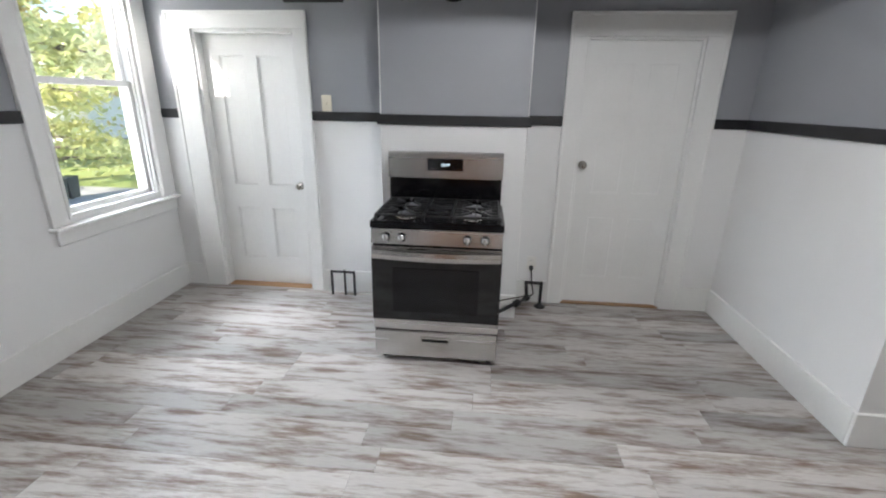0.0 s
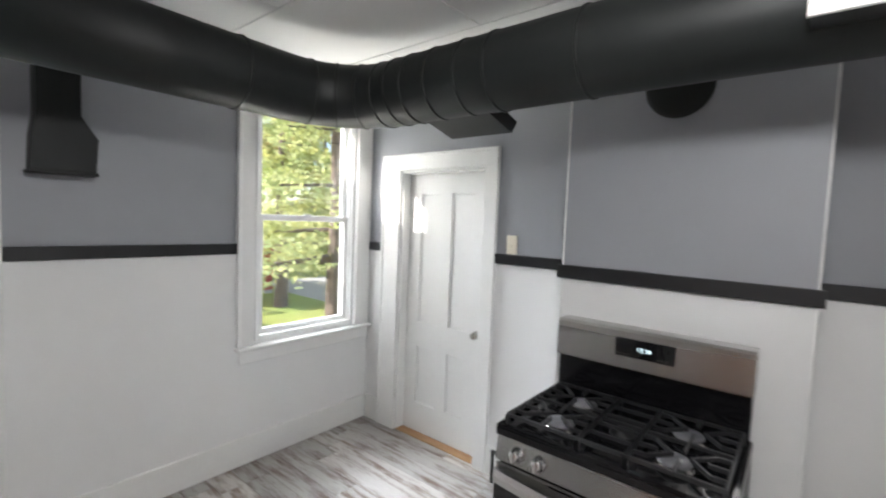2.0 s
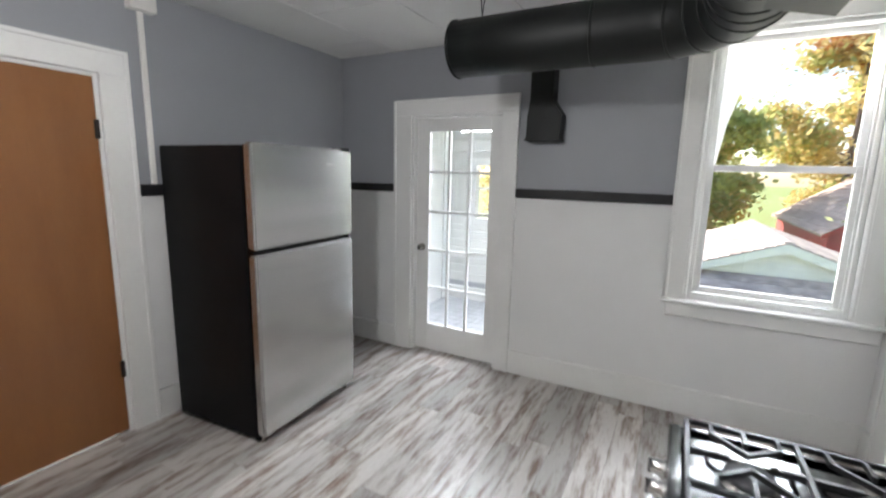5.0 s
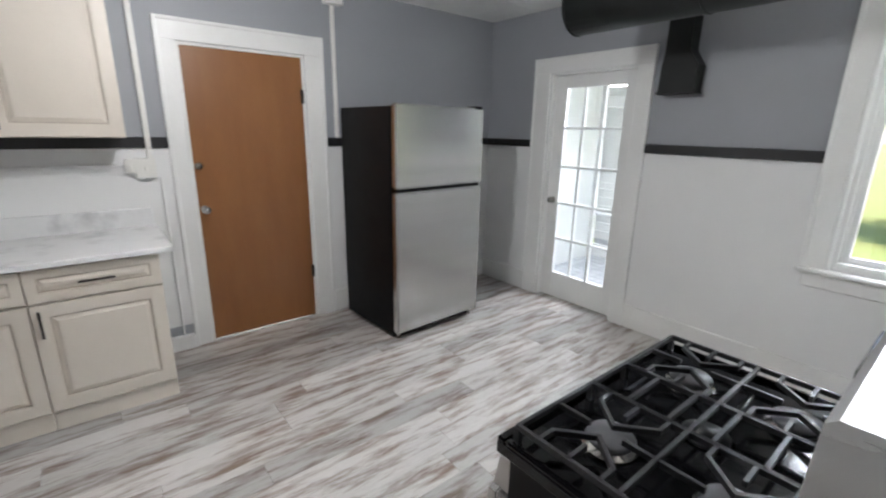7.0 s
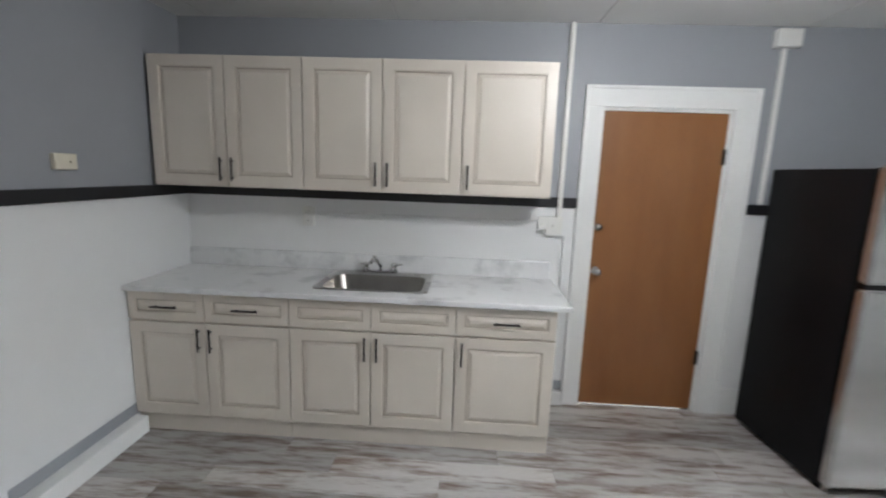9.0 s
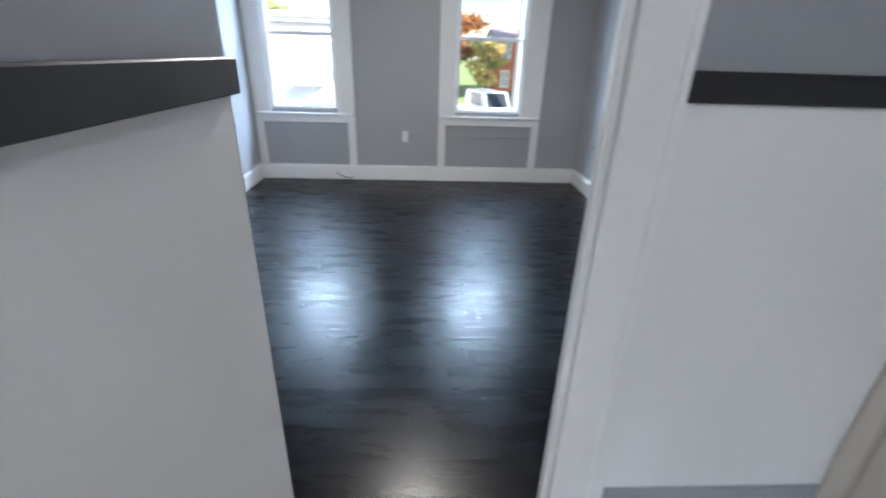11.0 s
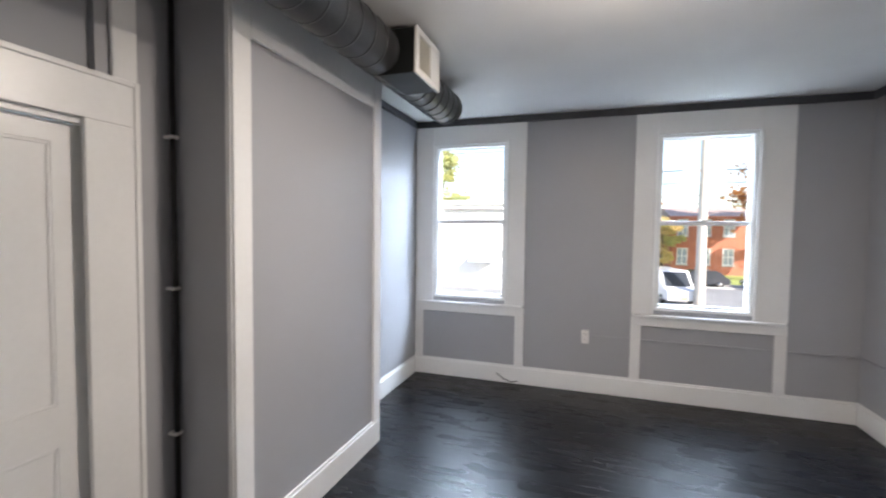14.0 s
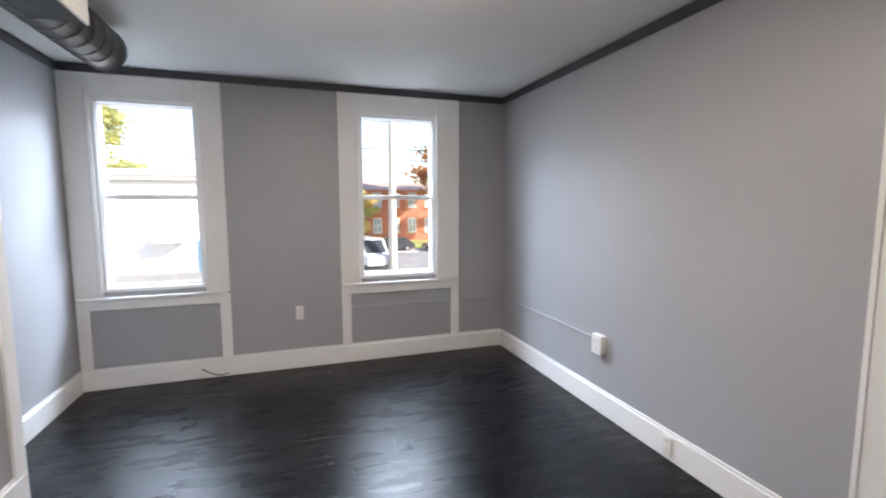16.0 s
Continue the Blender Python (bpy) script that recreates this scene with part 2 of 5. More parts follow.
def rod(bm, a, b, r, r2=None, n=14, cap=True):
    """A round bar from a to b added to bm."""
    a, b = Vector(a), Vector(b)
    d = b - a
    q = d.to_track_quat("Z", "Y").to_matrix().to_4x4()
    bmesh.ops.create_cone(bm, cap_ends=cap, segments=n, radius1=r, radius2=r if r2 is None else r2, depth=d.length,
                          matrix=Matrix.Translation((a + b) / 2) @ q)
    return bm


def rods(points, r, n=12):
    """A pipe along points, with balls at its bends."""
    bm = bmesh.new()
    for a, b in zip(points, points[1:]):
        rod(bm, a, b, r, n=n)
    for p in points[1:-1]:
        bmesh.ops.create_uvsphere(bm, u_segments=n, v_segments=8, radius=r * 1.12, matrix=Matrix.Translation(p))
    return bm


def lathe(profile, centre, axis=(0, 0, 1), n=24):
    """A turned shape: profile is (radius, height) along axis from centre."""
    bm = bmesh.new()
    q = Vector(axis).to_track_quat("Z", "Y").to_matrix().to_4x4()
    m = Matrix.Translation(centre) @ q
    rings = []
    for r, h in profile:
        rings.append([bm.verts.new(m @ Vector((max(r, 1e-4) * math.cos(2 * math.pi * i / n), max(r, 1e-4) * math.sin(2 * math.pi * i / n), h))) for i in range(n)])
    for A, C in zip(rings, rings[1:]):
        for i in range(n):
            bm.faces.new((A[i], A[(i + 1) % n], C[(i + 1) % n], C[i]))
    bm.faces.new(rings[0][::-1])
    bm.faces.new(rings[-1])
    for f in bm.faces:
        f.smooth = True
    return bm


def prism(outline, axis, lo, hi):
    """A flat outline pushed from lo to hi along an axis (0, 1, 2)."""
    bm = bmesh.new()

    def v(p, w):
        c = list(p)
        c.insert(axis, w)
        return bm.verts.new(c)
    A = [v(p, lo) for p in outline]
    C = [v(p, hi) for p in outline]
    k = len(outline)
    bm.faces.new(A)
    bm.faces.new(C[::-1])
    for i in range(k):
        bm.faces.new((A[i], C[i], C[(i + 1) % k], A[(i + 1) % k]))
    bmesh.ops.recalc_face_normals(bm, faces=bm.faces[:])
    return bm


def ring(axis, outer, inner, lo, hi):
    """A flat frame: outer and inner are (a0, a1, b0, b1) across the other two axes, from lo to hi along axis."""
    bm = bmesh.new()

    def four(r, w):
        out = []
        for a, c in ((r[0], r[2]), (r[1], r[2]), (r[1], r[3]), (r[0], r[3])):
            p = [a, c]
            p.insert(axis, w)
            out.append(bm.verts.new(p))
        return out
    A, C, D, E = four(outer, lo), four(outer, hi), four(inner, lo), four(inner, hi)
    for i in range(4):
        j = (i + 1) % 4
        for q in ((A[i], A[j], C[j], C[i]), (D[i], D[j], E[j], E[i]), (A[i], A[j], D[j], D[i]), (C[i], C[j], E[j], E[i])):
            bm.faces.new(q)
    bmesh.ops.recalc_face_normals(bm, faces=bm.faces[:])
    return bm


def link(name, bm, mats, origin=(0, 0, 0), smooth=False):
    bmesh.ops.translate(bm, vec=-Vector(origin), verts=bm.verts[:])
    me = bpy.data.meshes.new(name)
    if smooth:
        for f in bm.faces:
            f.smooth = True
    bm.to_mesh(me)
    bm.free()
    for m in mats if isinstance(mats, (list, tuple)) else [mats]:
        me.materials.append(m)
    return new(name, me)


def thing(name, base, label, category, group="", kind=""):
    ob = new(name)
    ob.location = base
    ORIGIN[ob] = Vector(base)
    return tagged(ob, label, category, group, kind)


def part(name, bm, mats, parent, label="", smooth=False):
    ob = link(name, bm, mats, ORIGIN[parent], smooth)
    ob.parent = parent
    ORIGIN[ob] = ORIGIN[parent]
    return tagged(ob, label)


def solid(name, bm, mats, label, category="", kind="", group="", smooth=False):
    """A thing of one mesh, with its origin at the middle of its base."""
    cs = [v.co for v in bm.verts]
    o = Vector(((min(c.x for c in cs) + max(c.x for c in cs)) / 2, (min(c.y for c in cs) + max(c.y for c in cs)) / 2, min(c.z for c in cs)))
    ob = link(name, bm, mats, o, smooth)
    ob.location = o
    ORIGIN[ob] = o
    return tagged(ob, label, category, group, kind)


def structure(name, bm, mats, label, smooth=False):
    ob = link(name, bm, mats, (0, 0, 0), smooth)
    ORIGIN[ob] = Vector((0, 0, 0))
    return tagged(ob, label, name.split("_")[0], "", "structure")


def wall(name, axis, p0, p1, a0, a1, z0, z1, holes=(), split=None, mats=(GRAY, WHITE), label="painted plaster wall"):
    """A wall across an axis ('x' or 'y') between p0 and p1, from a0 to a1, with holes (a0, a1, z0, z1); below split it takes the second material."""
    cuts = sorted({a0, a1, *[h[0] for h in holes], *[h[1] for h in holes]})
    low, high = [], []
    for s, e in zip(cuts, cuts[1:]):
        gaps = sorted((h[2], h[3]) for h in holes if h[0] <= s and h[1] >= e)
        z, spans = z0, []
        for g0, g1 in gaps:
            if g0 > z:
                spans.append((z, g0))
            z = g1
        if z < z1:
            spans.append((z, z1))
        for u, v in spans:
            pieces = [(u, v)]
            if split and u < split < v:
                pieces = [(u, split), (split, v)]
            for lo, hi in pieces:
                b = (p0, p1, s, e, lo, hi) if axis == "x" else (s, e, p0, p1, lo, hi)
                (low if split and hi <= split else high).append(b)
    bm = cubes(*low, *high)
    bm.faces.ensure_lookup_table()
    for i, f in enumerate(bm.faces):
        f.material_index = 1 if i < 6 * len(low) else 0
    return structure(name, bm, list(mats), label)


def trim(name, boxes, mat, label, bevel=0.004):
    for box in boxes:
        structure(name, cubes(box, bevel=bevel), mat, label)

# ---- the shell ----
KC, LC = 2.56, 2.70
WX, NY, SY, EX = -2.67, 3.27, -0.585, 2.875
RETX, RETY = 1.72, 1.80
LWN = 2.805
LW, LN, LS, LE = 2.875, 3.412, -0.506, 7.363
RAIL = 1.44

wall("wall_west", "x", WX - 0.18, WX, SY - 0.15, NY + 0.15, -0.1, 2.85,
     [(0.17, 0.98, -0.02, 2.04), (2.30, 3.11, 0.82, 2.44)], RAIL, label="white wainscot wall with grey paint above")
wall("wall_north", "y", NY, NY + 0.14, WX, RETX, -0.1, 2.85,
     [(-2.31, -1.53, -0.02, 2.04), (0.56, 1.34, -0.02, 2.0)], RAIL, label="white wainscot wall with grey paint above")
wall("wall_south", "y", SY - 0.14, SY, WX, EX + 0.03, -0.1, 2.85, [(-0.735, 0.09, -0.02, 2.06)], RAIL, label="white wainscot wall with grey paint above")
wall("wall_east", "x", EX, EX + 0.03, SY, RETY, -0.1, 2.85, [(0.99, 1.80, -0.02, 2.06)], RAIL, label="partition wall with a cased opening")
wall("wall_stairwell_side", "x", RETX, RETX + 0.1, RETY + 0.1, NY + 0.14, -0.1, 2.85, [], RAIL, label="white wainscot wall with grey paint above")
wall("wall_stairwell_end", "y", RETY, RETY + 0.1, RETX, LWN - 0.005, -0.1, 2.85, [], RAIL, label="white wainscot wall with grey paint above")
structure("wall_chimney_breast", cubes((-0.826, 0.168, 2.95, NY, -0.05, RAIL), (-0.826, 0.168, 2.95, NY, RAIL, KC + 0.02)), [WHITE, GRAY],
          "projecting chimney breast, white below and grey above")
cb = bpy.data.objects["wall_chimney_breast"].data
for i, p in enumerate(cb.polygons):
    p.material_index = 0 if i < 6 else 1
# corner beads of the breast
trim("trim_breast", [(-0.830, -0.823, 2.945, 2.953, 0.0, KC), (0.165, 0.172, 2.945, 2.953, 0.0, KC)], TRIM, "thin white corner beads", 0.002)

wall("wall_living_west", "x", LWN - 0.005, LWN, RETY, LN, -0.1, 2.85, [], None, (GRAY_L,), "light grey painted wall")
wall("wall_living_west_south", "x", EX + 0.03, EX + 0.035, LS, 0.90, -0.1, 2.85, [], None, (GRAY_L,), "light grey painted wall")
wall("wall_living_west_head", "x", EX + 0.03, EX + 0.035, 0.90, RETY, 2.14, 2.85, [], None, (GRAY_L,), "light grey painted wall")
wall("wall_living_north", "y", LN, LN + 0.14, LWN - 0.005, LE + 0.2, -0.1, 2.85, [(3.28, 4.10, -0.02, 1.96), (3.28, 4.10, 2.14, 2.60)], None, (GRAY_L,), "light grey painted wall")
wall("wall_living_east", "x", LE, LE + 0.2, LS, LN, -0.1, 2.85, [(2.43, 3.20, 0.84, 2.44), (0.265, 1.045, 0.84, 2.44)], None, (GRAY_L,), "light grey wall with two tall windows")
wall("wall_living_south", "y", LS - 0.14, LS, EX + 0.03, LE + 0.2, -0.1, 2.85, [(3.2, 3.95, -0.02, 2.0)], None, (GRAY_L,), "light grey painted wall")
structure("wall_living_breast", cubes((4.42, 5.79, 3.075, LN, -0.05, LC + 0.02)), GRAY_L, "projecting grey wall panel framed in white trim")


def ceiling_panels():
    boxes = [(WX - 0.1, EX + 0.1, SY - 0.1, NY + 0.1, KC + 0.012, KC + 0.12)]
    w, d, g = 1.25, 0.625, 0.004
    y, k = -0.62, 0
    while y < NY + 0.1:
        x = -2.97 - (0.0 if k % 2 else 0.62)
        while x < EX:
            x0, x1, y0, y1 = max(x + g, WX - 0.02), min(x + w - g, EX + 0.02), max(y + g, SY - 0.02), min(y + d - g, NY + 0.02)
            if x1 > x0 + 0.02 and y1 > y0 + 0.02:
                boxes.append((x0, x1, y0, y1, KC, KC + 0.0115))
            x += w
        y += d
        k += 1
    bm = cubes(*boxes)
    bm.faces.ensure_lookup_table()
    for i, f in enumerate(bm.faces):
        f.material_index = 1 if i < 6 else 0
    return bm


structure("ceiling_kitchen", ceiling_panels(), [CEIL, JOINT], "white panelled ceiling with fine joints")
structure("ceiling_living", cubes((EX + 0.03, LE + 0.2, LS - 0.1, LN + 0.1, LC, LC + 0.12)), CEIL, "smooth white plaster ceiling")
structure("roof", cubes((WX - 0.4, LE + 0.5, SY - 0.6, NY + 0.6, 2.86, 3.0)), SHINGLE, "dark flat roof deck")

# baseboards and rails
BH = 0.19


def run(name, mat, label, z0, z1, depth, spans, bevel=0.004):
    """Trim along walls: each span is (axis, plane, sign of the room's side, from, to)."""
    boxes = []
    for axis, p, s, a, b in spans:
        q = p + s * depth
        lo, hi = min(p, q), max(p, q)
        boxes.append((lo, hi, a, b, z0, z1) if axis == "x" else (a, b, lo, hi, z0, z1))
    return trim(name, boxes, mat, label, bevel)


KSPANS = [("x", WX, 1, SY, 0.0), ("x", WX, 1, 1.10, NY), ("y", NY, -1, WX + 0.018, -2.50), ("y", NY, -1, -1.43, -0.826), ("y", NY, -1, 0.168, 0.44),
          ("y", NY, -1, 1.48, RETX), ("x", RETX, -1, RETY + 0.002, NY - 0.018), ("y", 2.95, -1, -0.826, 0.168),
          ("y", SY, 1, WX + 0.018, -0.89), ("y", RETY, -1, RETX - 0.018, LWN)]
run("baseboard_kitchen", TRIM, "tall white painted baseboard", 0.0, BH, 0.018, KSPANS)
run("trim_rail_kitchen", BLACK, "black painted chair rail", 1.408, 1.474, 0.022,
    [("x", WX, 1, SY, 0.0), ("x", WX, 1, 1.10, 2.165), ("y", NY, -1, WX + 0.022, -2.50), ("y", NY, -1, -1.43, -0.826), ("y", NY, -1, 0.168, 0.44),
     ("y", NY, -1, 1.48, RETX), ("x", RETX, -1, RETY, NY - 0.022), ("y", 2.95, -1, -0.848, 0.19), ("y", SY, 1, WX + 0.022, -0.89),
     ("y", SY, 1, 0.20, EX), ("x", EX, -1, SY + 0.022, 0.853), ("y", RETY, -1, RETX - 0.022, LWN)], 0.003)
run("baseboard_counter_side", TRIM, "low white board below a bare grey strip", 0.0, 0.105, 0.08, [("x", EX, -1, 0.05, 0.853)])
trim("trim_bare_strip", [(EX - 0.006, EX, 0.03, 0.80, 0.108, 0.175)], GRAY, "bare unpainted grey strip of wall", 0.001)
trim("baseboard_counter_end", [(0.202, 0.432, SY, SY + 0.04, 0.0, 0.105)], TRIM, "low white board beside the cabinet")
trim("trim_bare_strip", [(0.202, 0.432, SY, SY + 0.006, 0.108, 0.175)], GRAY, "bare unpainted grey strip of wall", 0.001)
run("baseboard_living", TRIM, "tall white moulded baseboard", 0.0, 0.165, 0.02,
    [("x", LE, -1, LS, LN), ("y", LN, -1, 5.79, LE - 0.02), ("y", 3.075, -1, 4.42, 5.79), ("x", 5.79, 1, 3.075, LN - 0.02), ("x", 4.42, -1, 3.075, LN - 0.02),
     ("y", LN, -1, 4.25, 4.40), ("y", LS, 1, 4.06, LE - 0.02), ("y", LN, -1, LWN + 0.021, 3.158), ("x", EX + 0.035, 1, LS, 0.85), ("x", LWN, 1, 1.80, LN - 0.02)])
run("trim_baseboard_cap", TRIM, "white baseboard cap moulding", 0.165, 0.185, 0.012,
    [("x", LE, -1, LS, LN), ("y", LN, -1, 5.79, LE - 0.012), ("y", 3.075, -1, 4.42, 5.79), ("y", LS, 1, 4.06, LE - 0.012)], 0.003)
run("trim_crown_living", CROWN, "charcoal painted crown strip", 2.635, LC - 0.001, 0.03,
    [("x", LE, -1, LS, LN), ("y", LN, -1, 5.79, LE - 0.03), ("y", LS, 1, EX + 0.045, LE - 0.03)], 0.006)
# white posts framing the living room's projecting panel
trim("trim_panel_posts", [(4.41, 4.52, 3.058, 3.078, 0.0, LC), (5.70, 5.80, 3.058, 3.078, 0.0, LC), (4.52, 5.70, 3.060, 3.078, 2.40, LC),
                          (5.786, 5.806, 3.07, 3.12, 0.0, LC), (4.404, 4.424, 3.07, 3.10, 0.0, LC)], TRIM, "white boards framing the grey panel")


# ---- doors and windows ----
def casing(name, axis, p, s, a0, a1, b0, b1, top, head, depth=0.022, label="wide white painted door casing"):
    """Casing boards round an opening from a0 to a1, to b0 and b1 outside, on plane p with the room on side s."""
    q = p + s * depth
    lo, hi = min(p, q), max(p, q)
    u, v = min(p, p + s * (depth + 0.008)), max(p, p + s * (depth + 0.008))
    L = [(b0, a0, 0.0, top), (a1, b1, 0.0, top), (b0, b1, top, head)]
    M = [(b0 - 0.002, b0 + 0.022, 0.0, head + 0.002), (b1 - 0.022, b1 + 0.002, 0.0, head + 0.002), (b0 + 0.022, b1 - 0.022, head - 0.02, head + 0.002)]
    mk = (lambda a, b, c, d, l, h: (l, h, a, b, c, d)) if axis == "x" else (lambda a, b, c, d, l, h: (a, b, l, h, c, d))
    return trim(name, [mk(*e, lo, hi) for e in L] + [mk(*e, u, v) for e in M], TRIM, label, 0.003)


def jamb(name, axis, p0, p1, a0, a1, top, t=0.02, mat=TRIM):
    lo, hi = min(p0, p1), max(p0, p1)
    L = [(a0 - 0.001, a0 + t, 0.0, top), (a1 - t, a1 + 0.001, 0.0, top), (a0 + t, a1 - t, top - t, top + 0.001)]
    mk = (lambda a, b, c, d: (lo, hi, a, b, c, d)) if axis == "x" else (lambda a, b, c, d: (a, b, lo, hi, c, d))
    return trim(name, [mk(*e) for e in L], mat, "white painted door jamb", 0.002)


def knob(parent, at, axis, mat=NICKEL, label="round metal knob", r=0.027):
    part("knob", lathe([(0.030, 0.0), (0.030, 0.006), (0.012, 0.008), (0.011, 0.028), (r * 0.8, 0.034), (r, 0.046), (r * 0.85, 0.058), (r * 0.3, 0.063)], at, axis), mat, parent, label)


def panel_door(name, x0, x1, y, s, z1, label, knob_x, knob_z, panels, mat=TRIM, depth=0.035, z0=0.012, sunk=0.012):
    """A panelled door in a wall across y; s is the side of the room (-1 or 1); panels are (x0, x1, z0, z1) sunk fields."""
    d = thing(name, ((x0 + x1) / 2, y, z0), label, "door", kind="structure")
    back = y - s * depth
    lo, hi = min(y, back), max(y, back)
    xs = sorted({x0, x1, *[p[0] for p in panels], *[p[1] for p in panels]})
    bx = []
    for a, b in zip(xs, xs[1:]):
        gaps = sorted((p[2], p[3]) for p in panels if p[0] <= a and p[1] >= b)
        z = z0
        for g0, g1 in gaps:
            bx.append((a, b, lo, hi, z, g0))
            z = g1
        bx.append((a, b, lo, hi, z, z1))
    part("slab", cubes(*bx), mat, d)
    for p0, p1, q0, q1 in panels:
        m = y - s * sunk
        l2, h2 = min(m, back), max(m, back)
        f = part("panel", cubes((p0, p1, l2 + 0.002, h2 - 0.002, q0, q1)), mat, d)
        e = 0.012
        ym = y - s * sunk * 0.42
        l3, h3 = min(m, ym), max(m, ym)
        part("bead", cubes((p0, p1, l3, h3, q1 - e, q1), (p0, p1, l3, h3, q0, q0 + e), (p0, p0 + e, l3, h3, q0 + e, q1 - e), (p1 - e, p1, l3, h3, q0 + e, q1 - e), bevel=0.003), mat, f)
    knob(d, (knob_x, y, knob_z), (0, s, 0))
    return d


def four_panels(x0, x1, z1, mid=0.80):
    w = (x1 - x0)
    a, b = x0 + 0.12, x1 - 0.12
    c = (x0 + x1) / 2
    return [(a, c - 0.05, 0.24, mid - 0.07), (c + 0.05, b, 0.24, mid - 0.07), (a, c - 0.05, mid + 0.12, z1 - 0.13), (c + 0.05, b, mid + 0.12, z1 - 0.13)]


panel_door("door_1", -2.288, -1.552, 3.345, -1, 2.018, "closed white four-panel door beside the window", -1.60, 0.885, four_panels(-2.288, -1.552, 2.0, 0.76))
casing("trim_casing_door", "y", NY, -1, -2.31, -1.53, -2.50, -1.43, 2.04, 2.157)
jamb("trim_jamb_door", "y", NY, NY + 0.10, -2.31, -1.53, 2.04)
panel_door("door_2", 0.582, 1.318, 3.285, -1, 1.978, "closed white painted panel door with metal knob", 0.62, 1.13, four_panels(0.582, 1.318, 1.96, 0.80), z0=0.02, sunk=0.005)
casing("trim_casing_door", "y", NY, -1, 0.56, 1.34, 0.44, 1.48, 2.0, 2.151)
jamb("trim_jamb_door", "y", NY, NY + 0.06, 0.56, 1.34, 2.0)
trim("trim_threshold", [(0.56, 1.34, NY - 0.01, NY + 0.1, 0.0, 0.012), (-2.31, -1.53, NY + 0.0, NY + 0.12, 0.0, 0.010)], WOODEDGE, "bare wood door thresholds", 0.003)

# the flat brown door
bd = thing("door_3", (-0.32, SY, 0.01), "closed flat brown stained wood door", "door", kind="structure")
part("slab", cubes((-0.715, 0.07, SY - 0.050, SY - 0.010, 0.012, 2.042), bevel=0.003), BROWN, bd)
knob(bd, (0.03, SY - 0.010, 0.985), (0, 1, 0), CHROME)
part("deadbolt", lathe([(0.026, 0.0), (0.026, 0.010), (0.018, 0.014), (0.016, 0.022)], (0.038, SY - 0.010, 1.285), (0, 1, 0)), NICKEL, bd)
for z in (0.35, 1.72):
    part("hinge", cubes((-0.722, -0.700, SY - 0.012, SY + 0.004, z, z + 0.10), bevel=0.003), BRONZE, bd, "dark butt hinge")
casing("trim_casing_door", "y", SY, 1, -0.735, 0.09, -0.88, 0.20, 2.06, 2.19)
jamb("trim_jamb_door", "y", SY, SY - 0.10, -0.735, 0.09, 2.06)

# the french door to the porch
fd = thing("door_4", (WX - 0.06, 0.575, 0.01), "closed white french door with fifteen panes", "door", kind="structure")
FX0, FX1 = WX - 0.085, WX - 0.045
gy0, gy1, gz0, gz1 = 0.315, 0.86, 0.25, 1.915
part("door_frame", cubes((FX0, FX1, 0.195, gy0, 0.012, 2.018), (FX0, FX1, gy1, 0.955, 0.012, 2.018), (FX0, FX1, gy0, gy1, 0.012, gz0), (FX0, FX1, gy0, gy1, gz1, 2.018), bevel=0.002), TRIM, fd)
pw, ph = (gy1 - gy0) / 3, (gz1 - gz0) / 5
for i in (1, 2):
    part("glazing_bar", cubes((FX0 + 0.004, FX1 - 0.002, gy0 + i * pw - 0.011, gy0 + i * pw + 0.011, gz0, gz1), bevel=0.003), TRIM, fd)
for j in range(1, 5):
    part("glazing_bar", cubes((FX0 + 0.006, FX1 - 0.004, gy0, gy1, gz0 + j * ph - 0.011, gz0 + j * ph + 0.011), bevel=0.003), TRIM, fd)
for i in range(3):
    for j in range(5):
        g = part("pane", cubes((WX - 0.067, WX - 0.063, gy0 + i * pw, gy0 + (i + 1) * pw, gz0 + j * ph, gz0 + (j + 1) * ph)), GLASS, fd)
        g.visible_shadow = False
knob(fd, (FX1, 0.255, 0.94), (1, 0, 0))
casing("trim_casing_door", "x", WX, 1, 0.17, 0.98, 0.0, 1.10, 2.04, 2.162)
jamb("trim_jamb_door", "x", WX, WX - 0.16, 0.17, 0.98, 2.04)


